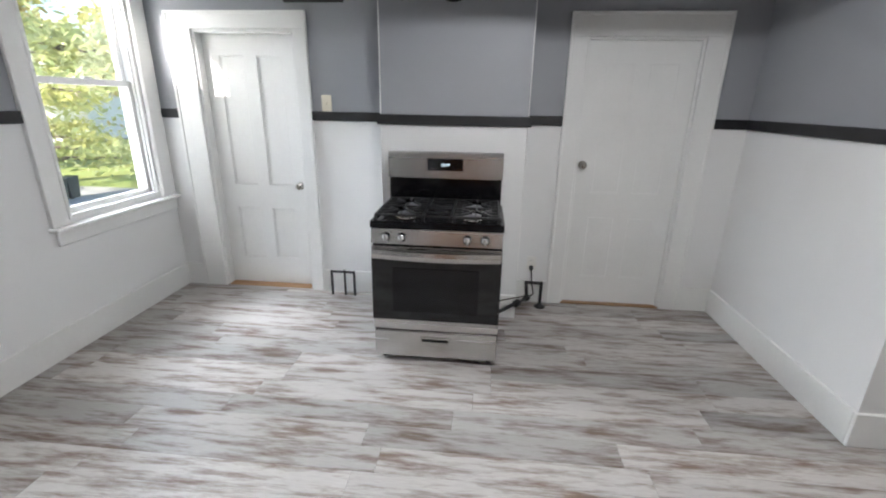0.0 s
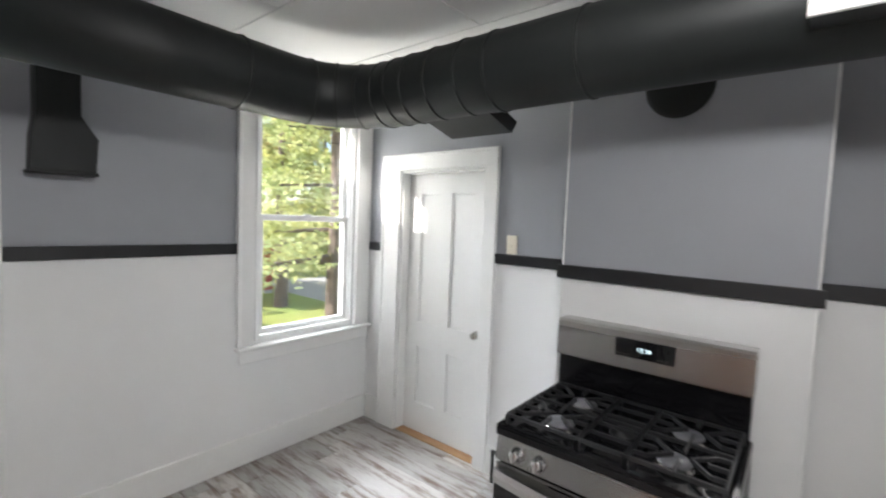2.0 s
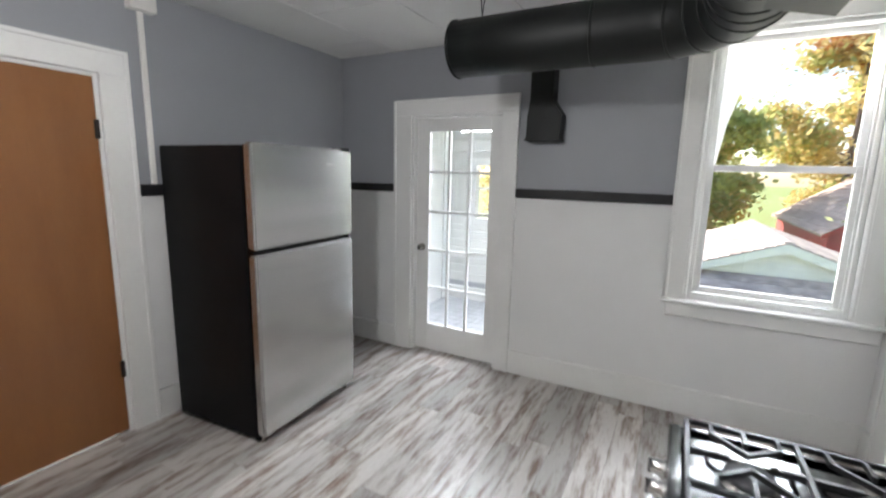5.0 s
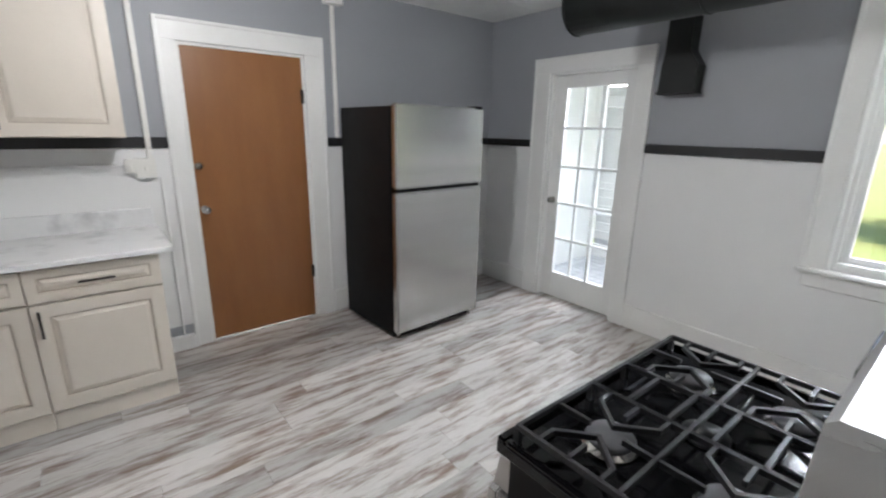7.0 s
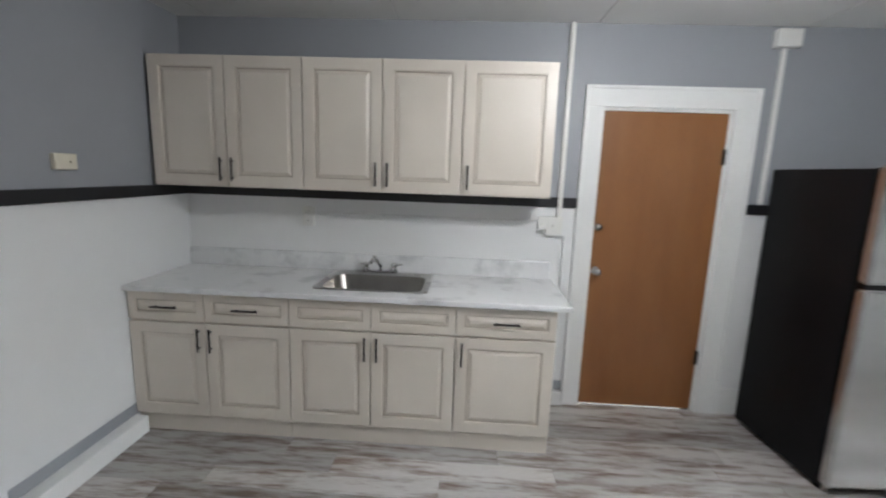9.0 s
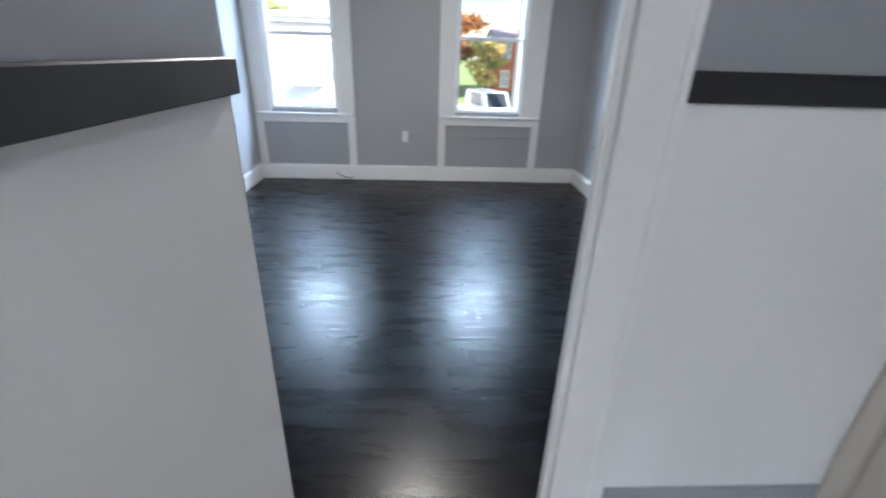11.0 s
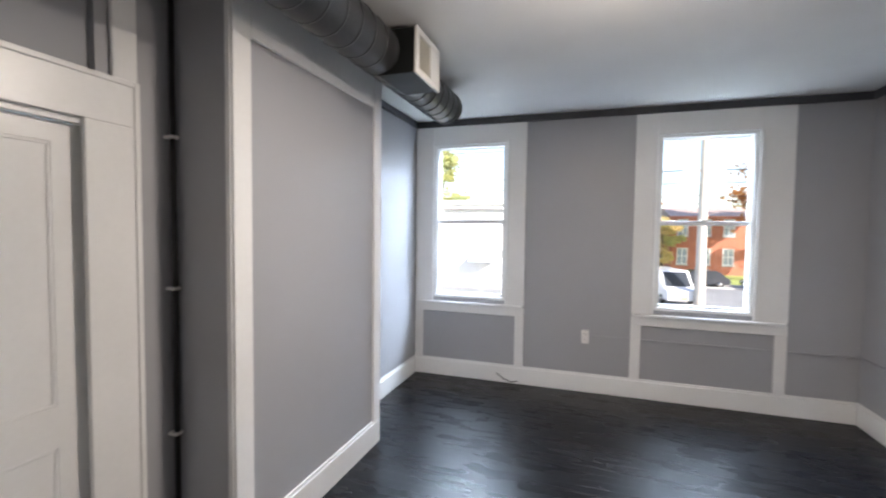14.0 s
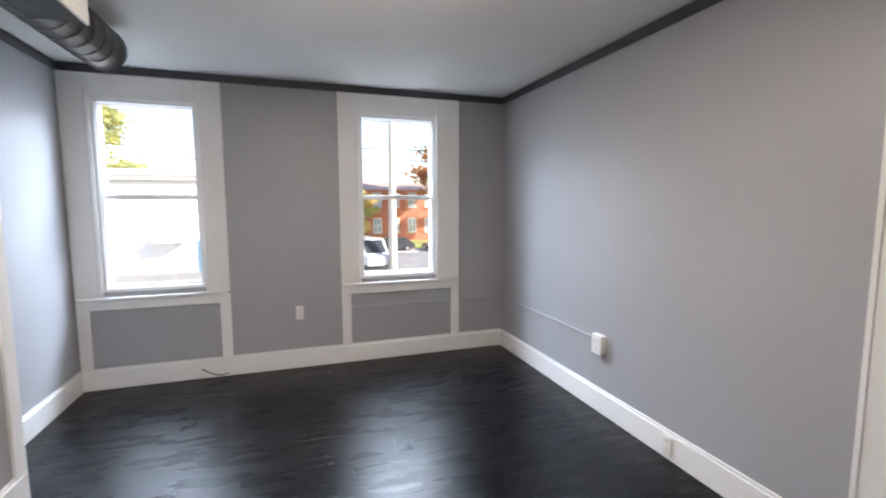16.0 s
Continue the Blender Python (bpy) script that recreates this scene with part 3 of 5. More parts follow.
def sash_window(name, x, s, y0, y1, z0, z1, meet, glass, label):
    """A double-hung window in a wall across x; s is the side of the room; glass is (y0, y1, z0, z1)."""
    w = thing(name, (x, (y0 + y1) / 2, z0), label, "window", kind="structure")
    d = -s

    def bx(a, b, *r):
        u, v = x + d * a, x + d * b
        return (min(u, v), max(u, v), *r)
    part("window_frame", cubes(bx(0.0, 0.16, y0 - 0.001, y0 + 0.025, z0, z1), bx(0.0, 0.16, y1 - 0.025, y1 + 0.001, z0, z1), bx(0.0, 0.16, y0 + 0.025, y1 - 0.025, z1 - 0.025, z1 + 0.001),
                               bx(0.0, 0.16, y0 + 0.025, y1 - 0.025, z0 - 0.001, z0 + 0.03), bevel=0.002), TRIM, w)
    part("stop_bead", cubes(bx(0.02, 0.035, y0 + 0.025, y0 + 0.038, z0 + 0.03, z1 - 0.025), bx(0.02, 0.035, y1 - 0.038, y1 - 0.025, z0 + 0.03, z1 - 0.025)), TRIM, w)
    gy0, gy1, gz0, gz1 = glass
    for nm, a, lo, hi, ra, rb in (("lower_sash", 0.045, z0 + 0.03, meet + 0.02, gz0, meet - 0.02), ("upper_sash", 0.085, meet - 0.018, z1 - 0.025, meet + 0.022, gz1)):
        sh = part(nm, cubes(bx(a, a + 0.035, y0 + 0.027, gy0, lo, hi), bx(a, a + 0.035, gy1, y1 - 0.027, lo, hi), bx(a, a + 0.035, gy0, gy1, lo, ra), bx(a, a + 0.035, gy0, gy1, rb, hi), bevel=0.003), TRIM, w)
        g = part("pane", cubes(bx(a + 0.015, a + 0.019, gy0, gy1, ra, rb)), GLASS, sh)
        g.visible_shadow = False
    lk = part("sash_lock", cubes(bx(0.03, 0.06, (y0 + y1) / 2 - 0.03, (y0 + y1) / 2 + 0.03, meet + 0.02, meet + 0.032), bevel=0.003), TRIM, w)
    return w


sash_window("window_1", WX, 1, 2.30, 3.11, 0.82, 2.44, 1.645, (2.367, 3.045, 0.885, 2.38), "white double-hung kitchen window looking onto trees")
trim("trim_window_kitchen", [(WX, WX + 0.022, 2.165, 2.30, 0.80, 2.53), (WX, WX + 0.022, 3.11, 3.262, 0.80, 2.53), (WX, WX + 0.022, 2.30, 3.11, 2.44, 2.53),
                             (WX, WX + 0.030, 2.160, 2.185, 0.80, 2.54), (WX, WX + 0.028, 2.275, 2.295, 0.83, 2.44), (WX, WX + 0.028, 3.115, 3.135, 0.83, 2.44)], TRIM, "wide white window casing")
trim("trim_window_stool", [(WX - 0.02, WX + 0.06, 2.15, 3.268, 0.775, 0.80), (WX, WX + 0.02, 2.18, 3.262, 0.68, 0.774)], TRIM, "white window stool and apron", 0.006)

for k, (a, b, c0, c1) in enumerate(((2.43, 3.20, 2.234, 3.405), (0.265, 1.045, 0.01, 1.24))):
    sash_window(f"window_{k + 2}", LE, -1, a, b, 0.84, 2.44, 1.645, (a + 0.034, b - 0.034, 0.895, 2.408), "white double-hung window looking onto the street")
    trim("trim_window_living", [(LE - 0.022, LE, c0, a, 0.80, 2.634), (LE - 0.022, LE, b, c1, 0.80, 2.634), (LE - 0.022, LE, a, b, 2.44, 2.634),
                                (LE - 0.05, LE + 0.02, c0 + 0.02, c1 - 0.01, 0.775, 0.80), (LE - 0.022, LE, c0, c1, 0.69, 0.774),
                                (LE - 0.022, LE, c0, c0 + 0.09, 0.186, 0.69), (LE - 0.022, LE, c1 - 0.09, c1, 0.186, 0.69),
                                (LE - 0.028, LE, a - 0.03, a - 0.012, 0.80, 2.47), (LE - 0.028, LE, b + 0.012, b + 0.03, 0.80, 2.47)], TRIM, "white window casing with panelled apron")

# living room door with transom, and the cased opening
panel_door("door_5", 3.30, 4.08, 3.445, -1, 1.938, "closed white painted four-panel door under a transom", 3.352, 0.885, [(3.39, 3.625, 0.305, 0.752), (3.725, 3.965, 0.305, 0.752), (3.39, 3.625, 0.905, 1.862), (3.725, 3.965, 0.905, 1.862)], sunk=0.004)
casing("trim_casing_door", "y", LN, -1, 3.30, 4.045, 3.16, 4.25, 1.96, 2.14, 0.024)
jamb("trim_jamb_door", "y", LN - 0.001, LN + 0.032, 3.282, 4.098, 1.96, 0.022)
trim("trim_transom_posts", [(3.16, 3.28, LN - 0.022, LN, 2.14, LC), (4.15, 4.25, LN - 0.022, LN, 2.14, LC)], TRIM, "white boards beside the transom")
structure("wall_transom_panel", cubes((3.25, 4.15, LN + 0.03, LN + 0.06, 2.10, 2.64)), GRAY, "grey painted blocked transom")
panel_door("door_6", 3.225, 3.925, LS - 0.03, 1, 1.978, "closed white painted panel door", 3.28, 0.95, four_panels(3.225, 3.925, 1.96, 0.8))
casing("trim_casing_door", "y", LS, 1, 3.2, 3.95, 3.07, 4.06, 2.0, 2.14)
trim("trim_jamb_opening", [(EX - 0.001, EX + 0.036, 0.989, 1.01, 0.0, 2.06), (EX - 0.001, EX + 0.036, 1.01, 1.80, 2.04, 2.061)], TRIM, "white painted door jamb", 0.002)
trim("trim_casing_opening", [(EX - 0.022, EX, 0.855, 0.99, 0.0, 2.19), (EX - 0.022, EX, 0.99, 1.795, 2.06, 2.19), (EX - 0.03, EX, 0.852, 0.876, 0.0, 2.19),
                             (EX + 0.035, EX + 0.047, 0.86, 0.99, 0.0, 2.19), (EX + 0.035, EX + 0.047, 0.99, 1.795, 2.06, 2.19)], TRIM, "white casing round the open doorway", 0.004)
trim("trim_doorway_threshold", [(EX - 0.01, EX + 0.035, 1.01, 1.78, 0.0, 0.010)], WOODEDGE, "bare wood strip in the doorway", 0.003)


# ---- kitchen: range ----
def add_stove():
    x0, x1, yf, yb = -0.742, 0.022, 2.245, 2.83
    cx = (x0 + x1) / 2
    o = thing("gas_range", (cx, (yf + yb) / 2, 0), "stainless steel freestanding gas range with black cooktop", "stove")
    part("body", cubes((x0 + 0.004, x1 - 0.004, yf + 0.03, yb, 0.05, 0.885), bevel=0.004), BLACKSIDE, o, "black side panels")
    for x in (x0 + 0.05, x1 - 0.05):
        for y in (yf + 0.08, yb - 0.06):
            bm = bmesh.new()
            rod(bm, (x, y, 0), (x, y, 0.052), 0.018)
            part("foot", bm, IRON, o)
    dr = part("drawer", cubes((x0 + 0.008, x1 - 0.008, yf, yf + 0.03, 0.045, 0.222), bevel=0.006, seg=2), STEEL, o)
    part("pull", cubes((cx - 0.085, cx + 0.085, yf - 0.010, yf + 0.002, 0.150, 0.157), (cx - 0.085, cx + 0.085, yf - 0.010, yf + 0.002, 0.178, 0.186),
                       (cx - 0.09, cx - 0.080, yf - 0.010, yf + 0.002, 0.150, 0.186), (cx + 0.08, cx + 0.090, yf - 0.010, yf + 0.002, 0.150, 0.186), bevel=0.002), NICKEL, dr)
    part("recess", cubes((cx - 0.08, cx + 0.08, yf - 0.002, yf + 0.004, 0.157, 0.178)), ENAMEL, dr)
    dd = part("oven_door", cubes((x0 + 0.003, x1 - 0.003, yf - 0.004, yf + 0.034, 0.232, 0.765), bevel=0.005, seg=2), STEEL, o)
    part("oven_window", cubes((x0 + 0.003, x1 - 0.003, yf - 0.012, yf - 0.003, 0.302, 0.700), bevel=0.003), OVENGLASS, dd, "black glass oven window")
    part("inner_window", cubes((x0 + 0.13, x1 - 0.13, yf - 0.0145, yf - 0.011, 0.36, 0.64), bevel=0.001), ENAMEL, dd)
    # bowed handle along the top of the door
    pts = [Vector((x0 + 0.012 + (x1 - x0 - 0.024) * i / 12, yf - 0.022 - 0.030 * math.sin(math.pi * i / 12), 0.725)) for i in range(13)]
    bm = bmesh.new()
    ring = []
    for p in pts:
        ring.append([bm.verts.new(p + Vector((0, dy, dz))) for dy, dz in ((-0.010, -0.026), (-0.013, 0.0), (-0.010, 0.026), (0.010, 0.026), (0.010, -0.026))])
    for A, C in zip(ring, ring[1:]):
        for i in range(5):
            bm.faces.new((A[i], A[(i + 1) % 5], C[(i + 1) % 5], C[i]))
    bm.faces.new(ring[0][::-1])
    bm.faces.new(ring[-1])
    bmesh.ops.recalc_face_normals(bm, faces=bm.faces[:])
    part("handle", bm, STEEL, dd, "bowed stainless handle")
    for i in range(2):
        for k in range(3):
            part("vent_slot", cubes((cx - 0.16 + i * 0.19, cx - 0.02 + i * 0.19, yf - 0.006, yf + 0.0, 0.752 - k * 0.0, 0.757)) if k == 0 else
                 cubes((cx - 0.16 + i * 0.19, cx - 0.02 + i * 0.19, yf + 0.002, yf + 0.02, 0.766 + (k - 1) * 0.006, 0.769 + (k - 1) * 0.006)), ENAMEL, o)
    panel = part("control_panel", prism([(yf - 0.012, 0.782), (yf + 0.004, 0.868), (yf + 0.06, 0.868), (yf + 0.06, 0.782)], 0, x0 + 0.006, x1 - 0.006), STEEL, o)
    for kx in (x0 + 0.095, x0 + 0.185, x1 - 0.205, x1 - 0.105):
        k = part("control_knob", lathe([(0.027, 0.0), (0.027, 0.008), (0.021, 0.011), (0.019, 0.032), (0.016, 0.036)], (kx, yf - 0.006, 0.824), (0, -1, 0.18), 20), CHROME, panel)
        part("grip", cubes((kx - 0.006, kx + 0.006, yf - 0.052, yf - 0.02, 0.806, 0.848), bevel=0.003), CHROME, k)
    # cooktop tray with a raised rim
    ct = part("cooktop", cubes((x0, x1, yf - 0.006, yb - 0.06, 0.872, 0.902)), ENAMEL, o, "black enamelled cooktop")
    for rim in ((x0, x1, yf - 0.006, yf + 0.018, 0.9015, 0.914), (x0, x0 + 0.018, yf + 0.018, yb - 0.06, 0.9015, 0.914), (x1 - 0.018, x1, yf + 0.018, yb - 0.06, 0.9015, 0.914)):
        part("rim", cubes(rim, bevel=0.004, seg=2), ENAMEL, ct)
    bev = ct.modifiers.new("edge", "BEVEL")
    bev.width, bev.segments = 0.004, 2
    cy0, cy1 = yf + 0.155, yf + 0.39
    for bx in (x0 + 0.185, x1 - 0.185):
        for by in (cy0, cy1):
            b = part("burner", lathe([(0.062, 0.902), (0.060, 0.908), (0.046, 0.911), (0.044, 0.918)], (bx, by, 0), (0, 0, 1), 28), NICKEL, ct, "pale metal burner base")
            part("burner_cap", lathe([(0.050, 0.917), (0.053, 0.922), (0.048, 0.930), (0.012, 0.932)], (bx, by, 0), (0, 0, 1), 28), CAPSHEEN, b)
    part("burner", lathe([(0.05, 0.902), (0.05, 0.910), (0.03, 0.914), (0.03, 0.922)], (cx, (cy0 + cy1) / 2, 0), (0, 0, 1), 28), IRON, ct)
    # cast iron grates: side bars, crosswise fingers and cranked bars round each burner
    zt, h, w = 0.950, 0.013, 0.0046

    def bar(bm, p, q):
        p, q = Vector((*p, 0)), Vector((*q, 0))
        d = q - p
        m = Matrix.Translation(((p.x + q.x) / 2, (p.y + q.y) / 2, zt - h / 2)) @ Matrix.Rotation(math.atan2(d.y, d.x), 4, "Z") @ Matrix.Diagonal((d.length + 0.004, 2 * w, h, 1))
        bmesh.ops.create_cube(bm, size=1, matrix=m)
    gy0, gy1 = yf + 0.03, yb - 0.09
    for side, gx0, gx1 in (("l", x0 + 0.028, x0 + 0.300), ("c", x0 + 0.304, x1 - 0.304), ("r", x1 - 0.300, x1 - 0.028)):
        bm = bmesh.new()
        mid = (gx0 + gx1) / 2
        for a, b in (((gx0, gy0), (gx0, gy1)), ((gx1, gy0), (gx1, gy1)), ((gx0, gy0), (gx1, gy0)), ((gx0, gy1), (gx1, gy1)), ((gx0, (gy0 + gy1) / 2), (gx1, (gy0 + gy1) / 2))):
            bar(bm, a, b)
        if side == "c":
            for f in (0.2, 0.4, 0.6, 0.8):
                y = gy0 + (gy1 - gy0) * f
                bar(bm, (gx0, y), (gx1, y))
        else:
            for by in (cy0, cy1):
                for sx in (-1, 1):
                    ex = gx0 if sx < 0 else gx1
                    bar(bm, (ex, by - 0.07), (mid + sx * 0.09, by - 0.07))
                    bar(bm, (mid + sx * 0.09, by - 0.07), (mid + sx * 0.028, by))
                    bar(bm, (mid + sx * 0.028, by), (mid + sx * 0.09, by + 0.07))
                    bar(bm, (mid + sx * 0.09, by + 0.07), (ex, by + 0.07))
                    bar(bm, (ex, by), (mid + sx * 0.075, by))
                bar(bm, (mid, by - 0.115), (mid, by - 0.04))
                bar(bm, (mid, by + 0.04), (mid, by + 0.115))
        for px in (gx0, gx1):
            for py in (gy0, gy1):
                bmesh.ops.create_cube(bm, size=1, matrix=Matrix.Translation((px, py, 0.921)) @ Matrix.Diagonal((0.014, 0.014, 0.044, 1)))
        part("grate", bm, IRON, ct, "black cast iron grate")
    # backguard
    bg = part("backguard", cubes((x0 + 0.012, x1 - 0.012, yb - 0.075, yb, 0.88, 1.09), bevel=0.004), ENAMEL, o)
    pf = part("clock_panel", prism([(yb - 0.098, 1.085), (yb - 0.092, 1.238), (yb - 0.08, 1.248), (yb, 1.248), (yb, 1.085)], 0, x0 + 0.008, x1 - 0.008), STEEL, o)
    part("display", cubes((cx - 0.115, cx + 0.115, yb - 0.101, yb - 0.088, 1.135, 1.212), bevel=0.002), OVENGLASS, pf, "black clock display")
    fc = bpy.data.curves.new("digits", "FONT")
    fc.body, fc.size, fc.align_x, fc.extrude = "12:14", 0.025, "CENTER", 0.0004
    fc.materials.append(GLOW)
    t = new("digits", fc)
    t.parent = pf
    t.matrix_basis = Matrix.Translation(Vector((cx, yb - 0.1025, 1.165)) - ORIGIN[o]) @ pose(0, 0, 0, 90, 0, 0)
    for i in range(5):
        for sx in (-1, 1):
            bx = cx + sx * (0.055 + 0.011 * i)
            part("button_mark", cubes((bx - 0.0025, bx + 0.0025, yb - 0.102, yb - 0.1005, 1.1465, 1.1495)), NICKEL, pf)
    tag = part("tag", lathe([(0.016, -0.003), (0.018, 0.0), (0.016, 0.003)], (x1 + 0.008, yb - 0.2, 0.56), (1, 0, 0.3), 16), YELLOW, o, "yellow ring tag")
    return o


add_stove()


# ---- kitchen: refrigerator ----
def add_fridge():
    W, D, H = 0.845, 0.74, 1.715
    o = thing("refrigerator", (-1.405, -0.14, 0), "stainless steel top-freezer refrigerator with black sides", "refrigerator")
    ORIGIN[o] = Vector((0, 0, 0))
    o.matrix_basis = pose(-1.405, -0.145, 0, 0, 0, 3.0)
    x0, x1, y0, y1 = -W / 2, W / 2, -D / 2, D / 2
    part("body", cubes((x0 + 0.004, x1 - 0.004, y0, y1 - 0.075, 0.03, H - 0.015), bevel=0.006, seg=2), BLACKSIDE, o, "black textured cabinet")
    part("kick_plate", cubes((x0 + 0.03, x1 - 0.03, y1 - 0.11, y1 - 0.08, 0.0, 0.05)), BLACKSIDE, o)

    def door(nm, z0, z1):
        d = part(nm, cubes((x0, x1, y1 - 0.062, y1, z0, z1), bevel=0.012, seg=3), FRIDGE, o, "brushed stainless door")
        part("gasket", cubes((x0 + 0.012, x1 - 0.012, y1 - 0.075, y1 - 0.06, z0 + 0.01, z1 - 0.01)), ENAMEL, d)
        return d
    fz = door("freezer_door", 1.148, H)
    lo = door("lower_door", 0.055, 1.120)
    part("grip_channel", cubes((x0 + 0.01, x1 - 0.01, y1 - 0.07, y1 - 0.022, 1.119, 1.149)), ENAMEL, o, "dark finger channel between the doors")
    part("badge", cubes((x0 + 0.20, x0 + 0.27, y1, y1 + 0.002, 1.612, 1.624), bevel=0.0005), CHROME, fz, "small plain metal badge")
    part("hinge_cover", cubes((x0 + 0.01, x0 + 0.10, y1 - 0.10, y1 - 0.01, H - 0.016, H + 0.012), bevel=0.005), BLACKSIDE, o)
    for fx in (x0 + 0.05, x1 - 0.05):
        bm = bmesh.new()
        rod(bm, (fx, y1 - 0.06, 0.0), (fx, y1 - 0.06, 0.05), 0.016)
        part("foot", bm, NICKEL, o)


add_fridge()


# ---- kitchen: cabinets ----
def pull(parent, x, y, z, length, upright):
    """A bar pull standing off a front that faces +y."""
    bm = bmesh.new()
    d = Vector((0, 0, length / 2)) if upright else Vector((length / 2, 0, 0))
    c = Vector((x, y + 0.026, z))
    rod(bm, c - d, c + d, 0.006, n=10)
    for s in (-0.72, 0.72):
        rod(bm, Vector((x, y - 0.001, z)) + d * s, c + d * s, 0.0045, n=8)
    part("handle", bm, BRONZE, parent, "dark bronze bar handle", True)


def front(parent, name, x0, x1, y, z0, z1, stile=0.058):
    """A raised-panel front with brown glazed lines, facing +y."""
    d = part(name, ring(1, (x0, x1, z0, z1), (x0 + stile, x1 - stile, z0 + stile, z1 - stile), y, y + 0.019), CREAM, parent)
    part("glaze", cubes((x0 + stile, x1 - stile, y + 0.001, y + 0.006, z0 + stile, z1 - stile)), GLAZE, d, "brown glaze in the groove")
    a = stile + 0.007
    part("moulding", ring(1, (x0 + stile - 0.001, x1 - stile + 0.001, z0 + stile - 0.001, z1 - stile + 0.001), (x0 + a, x1 - a, z0 + a, z1 - a), y + 0.006, y + 0.0165), CREAM, d)
    c, e = a + 0.007, a + 0.028
    bm = bmesh.new()
    V = [bm.verts.new(p) for p in ((x0 + c, y + 0.006, z0 + c), (x1 - c, y + 0.006, z0 + c), (x1 - c, y + 0.006, z1 - c), (x0 + c, y + 0.006, z1 - c),
                                   (x0 + e, y + 0.016, z0 + e), (x1 - e, y + 0.016, z0 + e), (x1 - e, y + 0.016, z1 - e), (x0 + e, y + 0.016, z1 - e))]
    bm.faces.new(V[4:][::-1])
    for i in range(4):
        bm.faces.new((V[i], V[4 + i], V[4 + (i + 1) % 4], V[(i + 1) % 4]))
    bmesh.ops.recalc_face_normals(bm, faces=bm.faces[:])
    for f in bm.faces:
        if f.normal.y < 0:
            f.normal_flip()
    part("panel", bm, CREAM, d, "raised centre panel")
    return d


YF = 0.03


def base_unit(edges, label, drawer_pulls, handed):
    o = thing("base_cabinet", ((edges[0] + edges[-1]) / 2, (SY + YF) / 2, 0), label, "cabinet", "cream base cabinets")
    a, b = edges[0], edges[-1]
    if any(drawer_pulls):
        part("body", cubes((a + 0.001, b - 0.001, SY + 0.01, YF, 0.11, 0.884)), CREAM, o)
    else:
        part("body", cubes((a + 0.001, b - 0.001, SY + 0.01, YF, 0.11, 0.69)), CREAM, o)
        part("apron", cubes((a + 0.001, b - 0.001, YF - 0.02, YF, 0.692, 0.884)), CREAM, o)
    part("toe_board", cubes((a + 0.001, b - 0.001, SY + 0.02, YF - 0.006, 0.0, 0.105), bevel=0.003), CREAM, o)
    for (x0, x1), hp, side in zip(zip(edges, edges[1:]), drawer_pulls, handed):
        g = 0.004
        d = front(o, "drawer_front", x0 + g, x1 - g, YF, 0.714, 0.874, 0.036)
        if hp:
            pull(d, (x0 + x1) / 2, YF + 0.017, 0.794, 0.15, False)
        d = front(o, "door", x0 + g, x1 - g, YF, 0.122, 0.698)
        pull(d, x1 - 0.035 if side > 0 else x0 + 0.035, YF + 0.019, 0.605, 0.14, True)
    return o


def wall_unit(edges, label, handed):
    o = thing("wall_cabinet", ((edges[0] + edges[-1]) / 2, (SY - 0.23) / 2, 1.478), label, "cabinet", "cream wall cabinets")
    a, b = edges[0], edges[-1]
    part("body", cubes((a + 0.001, b - 0.001, SY + 0.002, -0.250, 1.478, 2.245)), CREAM, o)
    for (x0, x1), side in zip(zip(edges, edges[1:]), handed):
        d = front(o, "door", x0 + 0.004, x1 - 0.004, -0.250, 1.484, 2.240)
        pull(d, x1 - 0.035 if side > 0 else x0 + 0.035, -0.231, 1.585, 0.14, True)
    return o


base_unit((1.915, 2.412, EX - 0.005), "cream glazed base cabinet with two drawers and two doors", (1, 1), (1, -1))
base_unit((0.958, 1.440, 1.915), "cream glazed sink base cabinet with two doors", (0, 0), (1, -1))
base_unit((0.400, 0.958), "narrow cream glazed base cabinet with one drawer", (1,), (1,))
wall_unit((1.917, 2.386, 2.850), "cream glazed two-door wall cabinet", (1, -1))
wall_unit((0.969, 1.443, 1.917), "cream glazed two-door wall cabinet above the sink", (1, -1))
wall_unit((0.437, 0.969), "cream glazed single-door wall cabinet", (1,))

SX0, SX1, SY0, SY1 = 1.135, 1.820, -0.550, -0.048
ct = thing("countertop", (1.59, -0.27, 0.874), "white marble-look laminate countertop with backsplash", "countertop")
part("slab", ring(2, (0.335, EX - 0.003, SY + 0.001, 0.072), (SX0 + 0.012, SX1 - 0.012, SY0 + 0.012, SY1 - 0.012), 0.886, 0.914), MARBLE, ct)
part("nosing", cubes((0.330, EX - 0.003, 0.071, 0.079, 0.885, 0.9135), (0.328, 0.336, SY + 0.001, 0.079, 0.885, 0.9135), bevel=0.003, seg=2), MARBLE, ct)
part("backsplash", cubes((0.345, EX - 0.003, SY + 0.001, SY + 0.020, 0.914, 1.035), bevel=0.004), MARBLE, ct)


